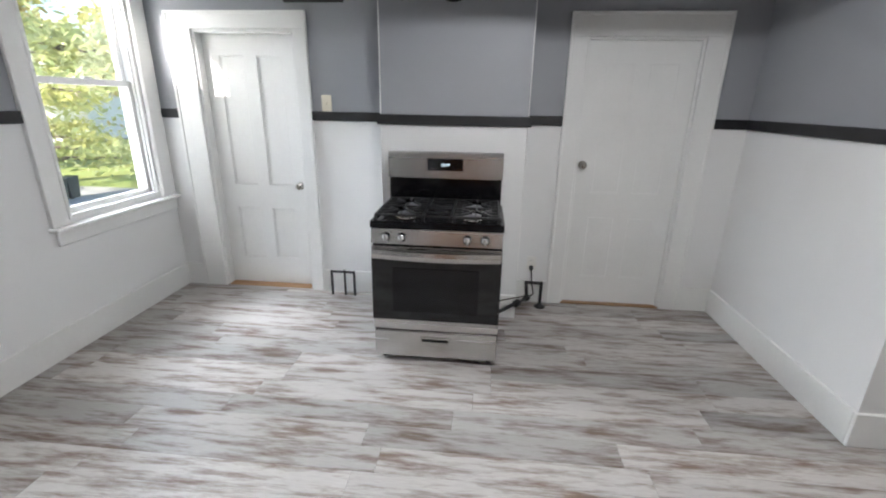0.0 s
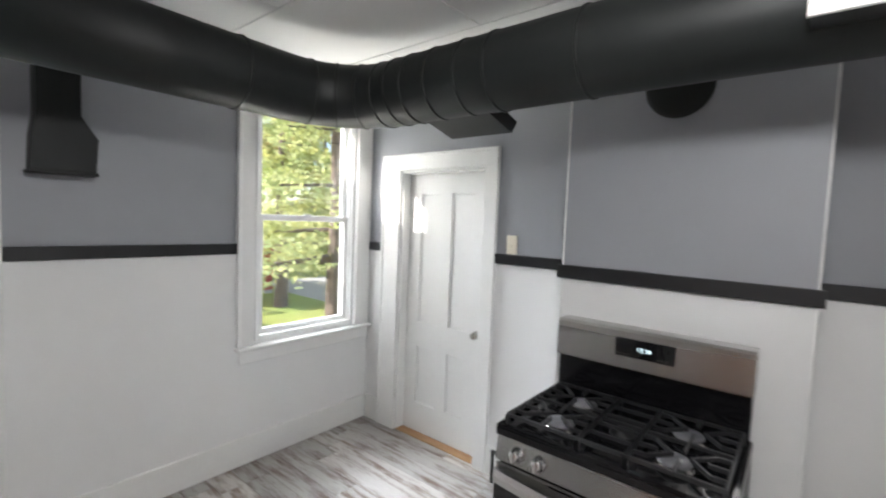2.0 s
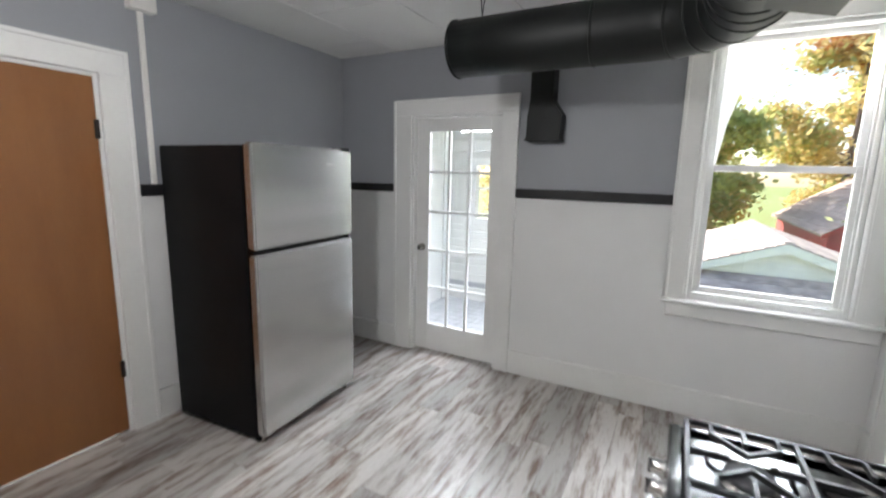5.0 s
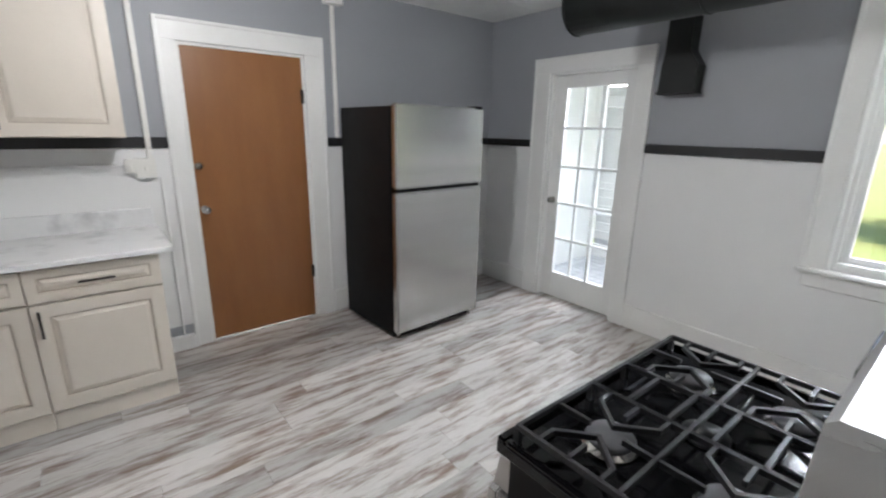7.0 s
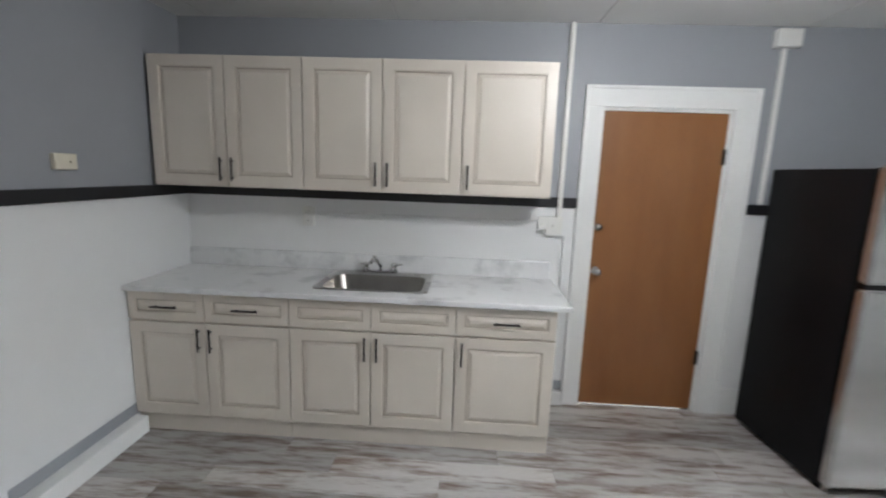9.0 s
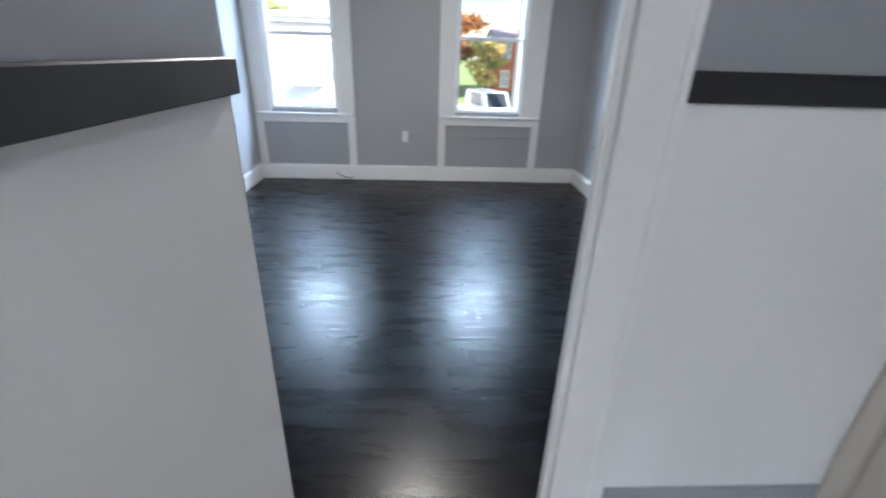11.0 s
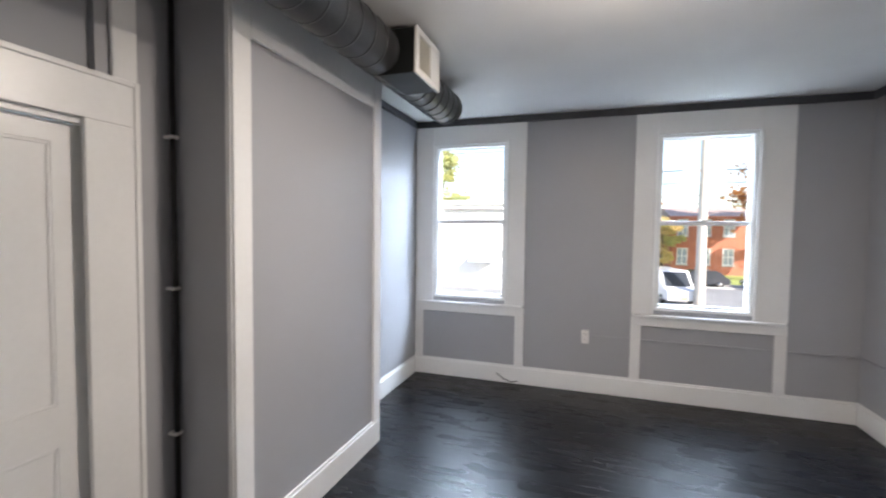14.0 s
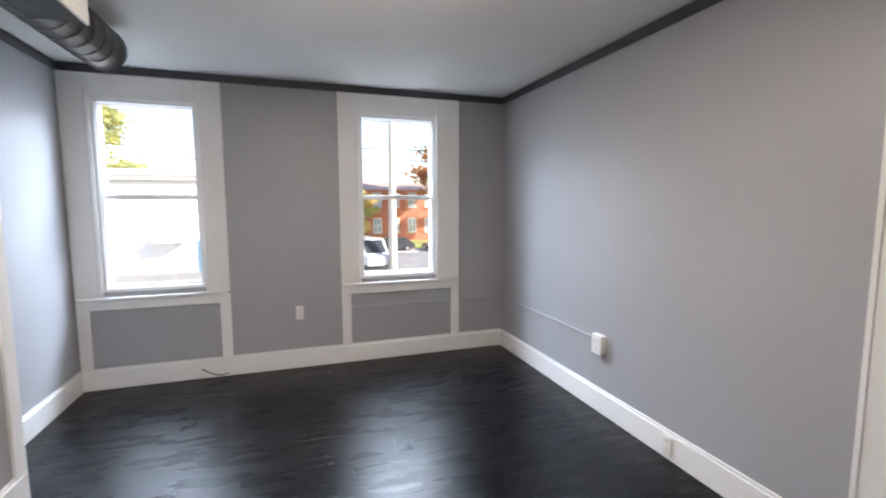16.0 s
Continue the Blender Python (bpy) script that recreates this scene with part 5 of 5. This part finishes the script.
def gabled(name, label, x0, x1, y0, y1, eave, ridge, wallmat, roofmat, courses, pent=False, doors=()):
    """A gabled outbuilding with its ridge along x, its gable end towards +x, and shingle courses laid up both slopes."""
    o = thing(name, ((x0 + x1) / 2, (y0 + y1) / 2, GZ), label, "building")
    m, c, t = (y0 + y1) / 2, 0.30, 0.10
    slope = (ridge - eave) / ((y1 - y0) / 2)
    part("wall", cubes((x0, x1, y0, y1, GZ, eave)), wallmat, o)
    part("gable", prism([(y0, eave), (y1, eave), (m, ridge - t)], 0, x0, x1), wallmat, o)
    for s, e in ((-1, y0 - c), (1, y1 + c)):
        low = eave - slope * c
        part("roof_deck", prism([(m, ridge - t), (m, ridge), (e, low + t), (e, low)], 0, x0 - c, x1 + c), roofmat, o)
        for k in range(courses):
            u, v = k / courses, (k + 1.12) / courses
            a0, a1 = e + (m - e) * u, e + (m - e) * min(1.0, v)
            z0, z1 = low + t + (ridge - low - t) * u, low + t + (ridge - low - t) * min(1.0, v)
            part("shingle_course", prism([(a0, z0), (a0, z0 + 0.045), (a1, z1 + 0.006), (a1, z1)], 0, x0 - c - 0.02, x1 + c + 0.02), roofmat, o)
        part("rake_board", prism([(m, ridge - t - 0.16), (m, ridge - 0.02), (e, low + t - 0.02), (e, low - 0.12)], 0, x1 + c, x1 + c + 0.04), wallmat, o)
    part("ridge_cap", cubes((x0 - c, x1 + c, m - 0.10, m + 0.10, ridge + 0.01, ridge + 0.05), bevel=0.015), roofmat, o)
    # boards of the gable end
    if pent:
        z = eave + 0.05
        while z < ridge - 0.25:
            half = (ridge - t - z - 0.13) / slope
            part("gable_board", cubes((x1, x1 + 0.025, m - half, m + half, z, z + 0.12)), wallmat, o)
            z += 0.135
        for k in range(4):
            part("pent_course", prism([(x1 + 0.05 + 0.30 * k, eave - 0.02 - 0.15 * k), (x1 + 0.05 + 0.30 * k, eave + 0.03 - 0.15 * k), (x1 + 0.40 + 0.30 * k, eave - 0.12 - 0.15 * k), (x1 + 0.40 + 0.30 * k, eave - 0.19 - 0.15 * k)], 1, y0 - c, y1 + c), roofmat, o)
    else:
        n = int((y1 - y0) / 0.28)
        for k in range(n):
            y = y0 + (y1 - y0) * (k + 0.08) / n
            top = ridge - t - slope * abs(y + 0.12 - m) - 0.2
            part("wall_board", cubes((x1, x1 + 0.02, y, y + (y1 - y0) / n * 0.9, GZ + 0.2, top)), wallmat, o)
        part("foundation", cubes((x1, x1 + 0.05, y0, y1, GZ, GZ + 0.2)), CONCRETE, o)
        for d0, d1, z1 in doors:
            part("barn_door", cubes((x1 + 0.02, x1 + 0.07, d0, d1, GZ + 0.2, z1), bevel=0.01), wallmat, o)
    return o


gabled("garage", "old garage with pale worn shingle roof and boarded gable", -21.0, -14.3, 2.35, 7.35, -1.08, -0.08, SIDING, SNOWY, 11, True)
gabled("red_barn", "red wooden barn with weathered shingle roof", -38, -25.6, 8.35, 15.45, -0.75, 1.75, REDBARN, SHINGLE, 12, False, ((11.2, 13.2, -0.9),))


gabled("white_house", "pale blue-white house beyond the drive", -52, -43, 45.5, 54.5, 1.0, 4.0, WHITEWASH, SHINGLE, 10)


def tree(name, at, height, spread, mats, label, clumps=70, leaves=70, size=0.16, bare=0.28, seed=1, conifer=False):
    rnd = random.Random(seed)
    x, y = at
    o = thing(name, (x, y, GZ), label, "tree")
    r0 = height * 0.022 + 0.06
    bm = bmesh.new()
    pts = [Vector((x, y, GZ - 0.1))]
    for i in range(1, 7):
        pts.append(Vector((x + rnd.uniform(-1, 1) * 0.012 * height, y + rnd.uniform(-1, 1) * 0.012 * height, GZ + height * 0.93 * i / 6)))
    for i, (a, b) in enumerate(zip(pts, pts[1:])):
        rod(bm, a, b, r0 * (1 - i / 6.6), r0 * (1 - (i + 1) / 6.6), n=10)
    tips = []
    for i in range(26 if conifer else 18):
        f = rnd.uniform(bare, 0.96)
        h = f * height * 0.93
        k = min(5, int(f * 6))
        base = pts[k].lerp(pts[k + 1], f * 6 - k)
        a = rnd.uniform(0, 2 * math.pi)
        reach = spread * ((1.05 - f) * 1.25 if conifer else math.sqrt(max(0.08, 1 - ((f - 0.62) / 0.45) ** 2))) * rnd.uniform(0.7, 1.05)
        tip = base + Vector((math.cos(a) * reach, math.sin(a) * reach, reach * (-0.08 if conifer else 0.35)))
        rod(bm, base, tip, r0 * 0.28 * (1.1 - f), 0.012, n=6)
        tips.append((base, tip))
    part("trunk", bm, BARK, o)
    vs, fs, mi = [], [], []
    for i in range(clumps):
        base, tip = tips[i % len(tips)]
        c = base.lerp(tip, rnd.uniform(0.35, 1.05)) + Vector((rnd.gauss(0, 0.09), rnd.gauss(0, 0.09), rnd.gauss(0, 0.05))) * spread
        cr = spread * rnd.uniform(0.13, 0.27)
        m = 0 if rnd.random() < 0.72 else 1
        for _ in range(leaves):
            d = Vector((rnd.gauss(0, 1), rnd.gauss(0, 1), rnd.gauss(0, 0.28 if conifer else 0.62))) * cr * 0.62
            p = c + d
            u = Vector((rnd.uniform(-1, 1), rnd.uniform(-1, 1), rnd.uniform(-0.6, 0.6))).normalized()
            w = u.cross(Vector((rnd.uniform(-1, 1), rnd.uniform(-1, 1), rnd.uniform(-1, 1)))).normalized()
            s = size * rnd.uniform(0.6, 1.3)
            q = 0.35 if conifer else 0.6
            k = len(vs)
            vs += [p - u * s, p + w * s * q, p + u * s, p - w * s * q]
            fs.append((k, k + 1, k + 2, k + 3))
            mi.append(m)
    me = bpy.data.meshes.new("crown")
    me.from_pydata(vs, [], fs)
    for m in mats:
        me.materials.append(m)
    me.polygons.foreach_set("material_index", mi)
    me.transform(Matrix.Translation(-ORIGIN[o]))
    cr = new("crown", me)
    cr.parent = o
    return o


tree("pine_tree", (-15.0, 12.3), 17, 5.6, (NEEDLE, LEAFGREEN), "tall pine with a bare grey trunk beside the drive", 150, 90, 0.17, 0.16, 3, True)
tree("pine_tree", (-21.5, 13.6), 15, 4.6, (NEEDLE, LEAFGREEN), "tall pine with drooping green boughs", 100, 80, 0.20, 0.16, 8, True)
tree("pine_tree", (-25.5, 23.0), 18, 6.0, (LEAFGREEN, NEEDLE), "green pine beyond the driveway", 90, 90, 0.22, 0.12, 5, True)
tree("maple_tree", (-36, 3.2), 10, 4.6, (LEAFGREEN, LEAFGOLD), "leafy tree turning green and gold", 130, 90, 0.24, 0.15, 11)
tree("maple_tree", (-43, 13.0), 15, 6.0, (LEAFGOLD, LEAFGREEN), "golden autumn maple behind the barn", 140, 90, 0.25, 0.15, 12)
tree("maple_tree", (-46, 17.0), 17, 6.5, (LEAFGOLD, LEAFORANGE), "golden autumn maple behind the barn", 140, 90, 0.26, 0.2, 13)
tree("maple_tree", (-38, 28.0), 16, 6.0, (LEAFGREEN, LEAFGOLD), "leafy tree turning green and gold", 130, 90, 0.26, 0.12, 14)
tree("maple_tree", (-30, 38.0), 16, 6.5, (LEAFGREEN, LEAFGOLD), "broad green tree at the far lawn", 130, 90, 0.26, 0.1, 15)
tree("maple_tree", (-34, -6.8), 13, 5.5, (LEAFGREEN, LEAFGOLD), "leafy tree behind the porch", 130, 90, 0.24, 0.1, 16)
tree("maple_tree", (-42, -12.0), 15, 6.0, (LEAFGOLD, LEAFGREEN), "golden tree behind the porch", 130, 90, 0.26, 0.1, 17)
tree("maple_tree", (-50, 30.0), 17, 7.0, (LEAFGREEN, LEAFGOLD), "broad green tree at the far lawn", 130, 90, 0.28, 0.1, 18)


def bin_(at, mat, label):
    x, y = at
    o = thing("wheelie_bin", (x, y, GZ), label, "bin", "bins in a row by the drive")
    bm = cubes((x - 0.3, x + 0.3, y - 0.32, y + 0.32, GZ + 0.05, GZ + 1.0))
    for v in bm.verts:
        if v.co.z < GZ + 0.5:
            v.co.x = x + (v.co.x - x) * 0.78
            v.co.y = y + (v.co.y - y) * 0.78
    part("body", bm, mat, o)
    part("lid", cubes((x - 0.33, x + 0.33, y - 0.36, y + 0.36, GZ + 1.0, GZ + 1.08), bevel=0.03, seg=2), mat, o)
    for s in (-1, 1):
        part("wheel", lathe([(0.10, -0.03), (0.11, 0.0), (0.10, 0.03)], (x + s * 0.27, y - 0.26, GZ + 0.11), (1, 0, 0), 16), TYRE, o)


bin_((-20.0, 17.2), BINBLUE, "blue wheelie bin beside the driveway")
for k in range(3):
    bin_((-20.3 - 0.15 * k, 18.1 + 0.8 * k), BINDARK, "dark green wheelie bin beside the driveway")


def vehicle(name, at, turn, mat, label, L, W, H, van=False):
    o = thing(name, (*at, GZ), label, "van" if van else "car")
    ORIGIN[o] = Vector((0, 0, 0))
    o.matrix_basis = pose(at[0], at[1], GZ + 0.012, 0, 0, turn)
    h0, hb = 0.32, H * (0.52 if van else 0.58)
    roof = [(-L / 2, h0), (L / 2, h0), (L / 2, hb * 0.85), (L * 0.30 if not van else L * 0.36, hb), (L * 0.14 if not van else L * 0.22, H), (-L * 0.46 if van else -L * 0.28, H), (-L * 0.5 if van else -L * 0.44, hb), (-L / 2, hb * 0.9)]
    bm = prism(roof, 1, -W / 2, W / 2)
    bmesh.ops.bevel(bm, geom=bm.edges[:], offset=0.07, segments=2, affect="EDGES", clamp_overlap=True)
    part("body", bm, mat, o)
    x0, x1 = (-L * 0.26, L * 0.20)
    for s in (-1, 1):
        part("side_window", prism([(x0, hb + 0.03), (x1 + 0.1, hb + 0.03), (x1 - 0.12, H - 0.12), (x0 + 0.1, H - 0.12)], 1, s * W / 2 - 0.012, s * W / 2 + 0.012), CARGLASS, o)
        for wx in (-L * 0.31, L * 0.31):
            w = part("wheel", lathe([(0.24, -0.09), (0.33, -0.07), (0.33, 0.07), (0.24, 0.09)], (wx, s * (W / 2 - 0.07), 0.33), (0, 1, 0), 20), TYRE, o)
            part("rim", lathe([(0.2, -0.093), (0.2, 0.093)], (wx, s * (W / 2 - 0.07), 0.33), (0, 1, 0), 16), NICKEL, w)
        part("headlight", cubes((L / 2 - 0.06, L / 2 + 0.01, s * W * 0.36 - 0.14, s * W * 0.36 + 0.14, hb * 0.62, hb * 0.78), bevel=0.02), PLASTIC, o)
    a, b = (L * 0.29, L * 0.15) if not van else (L * 0.355, L * 0.23)
    bm = bmesh.new()
    V = [bm.verts.new(p) for p in ((a + 0.03, -W * 0.42, hb + 0.03), (a + 0.03, W * 0.42, hb + 0.03), (b + 0.05, W * 0.38, H - 0.10), (b + 0.05, -W * 0.38, H - 0.10))]
    bm.faces.new(V)
    ex = bmesh.ops.extrude_face_region(bm, geom=bm.faces[:])
    bmesh.ops.translate(bm, vec=(0.02, 0, 0.02), verts=[e for e in ex["geom"] if isinstance(e, bmesh.types.BMVert)])
    part("windscreen", bm, CARGLASS, o)
    part("plate", cubes((L / 2, L / 2 + 0.015, -0.26, 0.26, 0.42, 0.54)), YELLOW if van else PLASTIC, o)


vehicle("delivery_van", (37.5, -3.6), 195, CARWHITE, "white van parked facing the house", 5.2, 2.0, 2.2, True)
vehicle("parked_car", (47.0, -7.6), 95, CARDARK, "dark parked car across the street", 4.6, 1.85, 1.5)
vehicle("parked_car", (46.5, -13.2), 95, CARDARK, "dark parked car across the street", 4.6, 1.85, 1.5)


def facade(name, x, y0, y1, top, wallmat, label, rows, cols, first, step, ww, wh, roofmat=SHINGLE, depth=12.0):
    """A street building whose front faces -x, with framed windows."""
    o = thing(name, (x + depth / 2, (y0 + y1) / 2, GZ), label, "building")
    part("wall", cubes((x, x + depth, y0, y1, GZ, top)), wallmat, o)
    part("cornice", cubes((x - 0.25, x + depth + 0.2, y0 - 0.2, y1 + 0.2, top, top + 0.35)), SIDING if wallmat is WHITEWASH else BRICK, o)
    part("roof", prism([(x - 0.25, top + 0.35), (x + depth + 0.2, top + 0.35), (x + depth / 2, top + (0.5 if wallmat is WHITEWASH else 1.6))], 1, y0 - 0.2, y1 + 0.2), roofmat, o)
    for r in range(rows):
        for c in range(cols):
            yc = y0 + (y1 - y0) * (c + 0.5) / cols
            z = GZ + first + r * step
            w = part("window", cubes((x - 0.05, x + 0.02, yc - ww / 2, yc + ww / 2, z, z + 0.09), (x - 0.05, x + 0.02, yc - ww / 2, yc + ww / 2, z + wh - 0.09, z + wh),
                                     (x - 0.05, x + 0.02, yc - ww / 2, yc - ww / 2 + 0.09, z + 0.09, z + wh - 0.09), (x - 0.05, x + 0.02, yc + ww / 2 - 0.09, yc + ww / 2, z + 0.09, z + wh - 0.09),
                                     (x - 0.05, x + 0.02, yc - 0.04, yc + 0.04, z + 0.09, z + wh - 0.09), (x - 0.04, x + 0.02, yc - ww / 2, yc + ww / 2, z + wh / 2 - 0.04, z + wh / 2 + 0.04)), TRIM, o)
            part("pane", cubes((x - 0.02, x + 0.0, yc - ww / 2 + 0.05, yc + ww / 2 - 0.05, z + 0.05, z + wh - 0.05)), PANE_FAR, w)
            part("sill", cubes((x - 0.14, x, yc - ww / 2 - 0.1, yc + ww / 2 + 0.1, z - 0.14, z)), CONCRETE, w)
            part("lintel", cubes((x - 0.08, x, yc - ww / 2 - 0.12, yc + ww / 2 + 0.12, z + wh, z + wh + 0.22)), BRICK if wallmat is BRICK else SIDING, w)
    return o


facade("brick_house", 60, -26, -7.4, 3.0, BRICK, "two-storey red brick building with white windows", 2, 8, 1.1, 3.3, 1.1, 1.9)
sh = facade("shop_building", 38.5, 4.8, 30, 3.6, WHITEWASH, "long white flat-roofed building across the street", 1, 3, 1.2, 3.0, 1.0, 0.8)
part("eave_line", cubes((38.2, 38.5, 4.6, 30.2, 3.15, 3.3)), CONCRETE, sh)
part("shop_front", cubes((38.42, 38.52, 6.2, 8.0, GZ + 0.1, GZ + 2.6)), PANE_FAR, sh)
part("blue_door", cubes((38.36, 38.5, 7.0, 8.2, GZ + 0.1, GZ + 2.3)), SIGNBLUE, sh, "bright blue painted door")
part("awning", prism([(38.5, GZ + 2.7), (37.3, GZ + 2.2), (38.5, GZ + 2.2)], 1, 8.9, 11.0), PANE_FAR, sh)
part("sign_board", cubes((38.4, 38.5, 6.4, 8.4, GZ + 2.7, GZ + 3.2)), CONCRETE, sh)

tree("street_maple", (53, -17.5), 15, 5.0, (LEAFORANGE, LEAFGOLD), "orange autumn maple by the brick building", 150, 90, 0.30, 0.2, 31)
tree("street_maple", (57, -6.0), 6.4, 2.4, (LEAFGOLD, LEAFGREEN), "small golden tree by the parked cars", 80, 90, 0.25, 0.25, 32)
tree("spruce_tree", (58, 20.2), 17, 5.4, (LEAFGREEN, NEEDLE), "tall spruce behind the white building", 150, 80, 0.30, 0.1, 33, True)
tree("street_maple", (74, -3.0), 11, 5.0, (LEAFORANGE, LEAFGOLD), "orange trees beyond the roofs", 100, 80, 0.35, 0.2, 34)
tree("street_maple", (72, 8.5), 10.5, 4.0, (LEAFGOLD, LEAFGREEN), "golden tree beyond the roofs", 80, 80, 0.35, 0.2, 35)

up = thing("utility_pole", (35.0, -5.2, GZ), "pale wooden utility pole with crossarms", "pole")
bm = bmesh.new()
rod(bm, (35.0, -5.2, GZ), (35.0, -5.2, GZ + 11.5), 0.34, 0.20, n=14)
part("pole", bm, POLEWOOD, up)
for z in (4.6, 5.4, 7.4):
    part("crossarm", cubes((34.9, 35.1, -6.4, -4.0, z, z + 0.13)), POLEWOOD, up)
    for y in (-6.3, -5.7, -4.7, -4.1):
        part("insulator", lathe([(0.05, 0.0), (0.06, 0.08), (0.03, 0.16)], (35.0, y, z + 0.13), (0, 0, 1), 10), CONCRETE, up)
for n, (z, y) in enumerate(((4.75, -6.3), (4.75, -4.1), (5.55, -5.7), (5.55, -4.7), (3.9, -5.2), (3.4, -5.2), (7.6, -6.3))):
    cb = thing("overhead_cable", (35.0, y, z), "black overhead street cable", "cable", "overhead street cables")
    part("cable", rods([(35 + 0.02 * k, y + 7 * k, z - 0.06 * abs(k) * (5 - abs(k))) for k in range(-5, 6)], 0.018, 6), CABLE, cb)

# ---- floor pieces ----
fk = structure("floor_kitchen", cubes((WX - 0.18, EX + 0.02, SY - 0.14, NY + 0.14, -0.12, -0.0035)), UNDER, "greyed vinyl plank kitchen floor")
fl = structure("floor_living", cubes((EX + 0.02, LE + 0.2, LS - 0.14, LN + 0.14, -0.12, -0.0035)), UNDER, "black painted wood board living room floor")
MESHES = {}


def piece(name, x0, x1, y0, y1, z1, mat, parent, bevel):
    L, W = round(x1 - x0, 2), round(y1 - y0, 3)
    key = (name, L, W)
    if key not in MESHES:
        bm = cubes((-(x1 - x0) / 2, (x1 - x0) / 2, -(y1 - y0) / 2, (y1 - y0) / 2, -0.003, 0))
        bmesh.ops.bevel(bm, geom=[e for e in bm.edges if all(v.co.z > -0.001 for v in e.verts)], offset=bevel, segments=1, affect="EDGES")
        me = bpy.data.meshes.new(name)
        bm.to_mesh(me)
        bm.free()
        me.materials.append(mat)
        MESHES[key] = me
    ob = new(name, MESHES[key])
    ob.parent = parent
    ob.location = ((x0 + x1) / 2, (y0 + y1) / 2, z1)
    return ob


rnd = random.Random(4)
y, pwid, plen = SY - 0.02, 0.152, 1.22
while y < NY + 0.10:
    x = WX - 0.10 - round(rnd.uniform(0.1, 1.15), 1)
    while x < EX:
        a, b = max(x, WX - 0.10), min(x + plen, EX + 0.015)
        if b - a > 0.03:
            piece("plank", a + 0.0006, b - 0.0006, y + 0.0006, min(y + pwid, NY + 0.12) - 0.0006, 0.0, PLANK, fk, 0.0012)
        x += plen
    y += pwid
x = EX + 0.025
while x < LE + 0.02:
    y = LS - 0.12 - round(rnd.uniform(0.0, 1.6), 1)
    while y < LN + 0.1:
        a, b = max(y, LS - 0.1), min(y + 2.2, LN + 0.1)
        if b - a > 0.03:
            piece("floorboard", x + 0.0002, x + 0.0818, a + 0.0002, b - 0.0002, rnd.choice((0.0, -0.0002)), BOARD, fl, 0.0007)
        y += 2.2
    x += 0.082
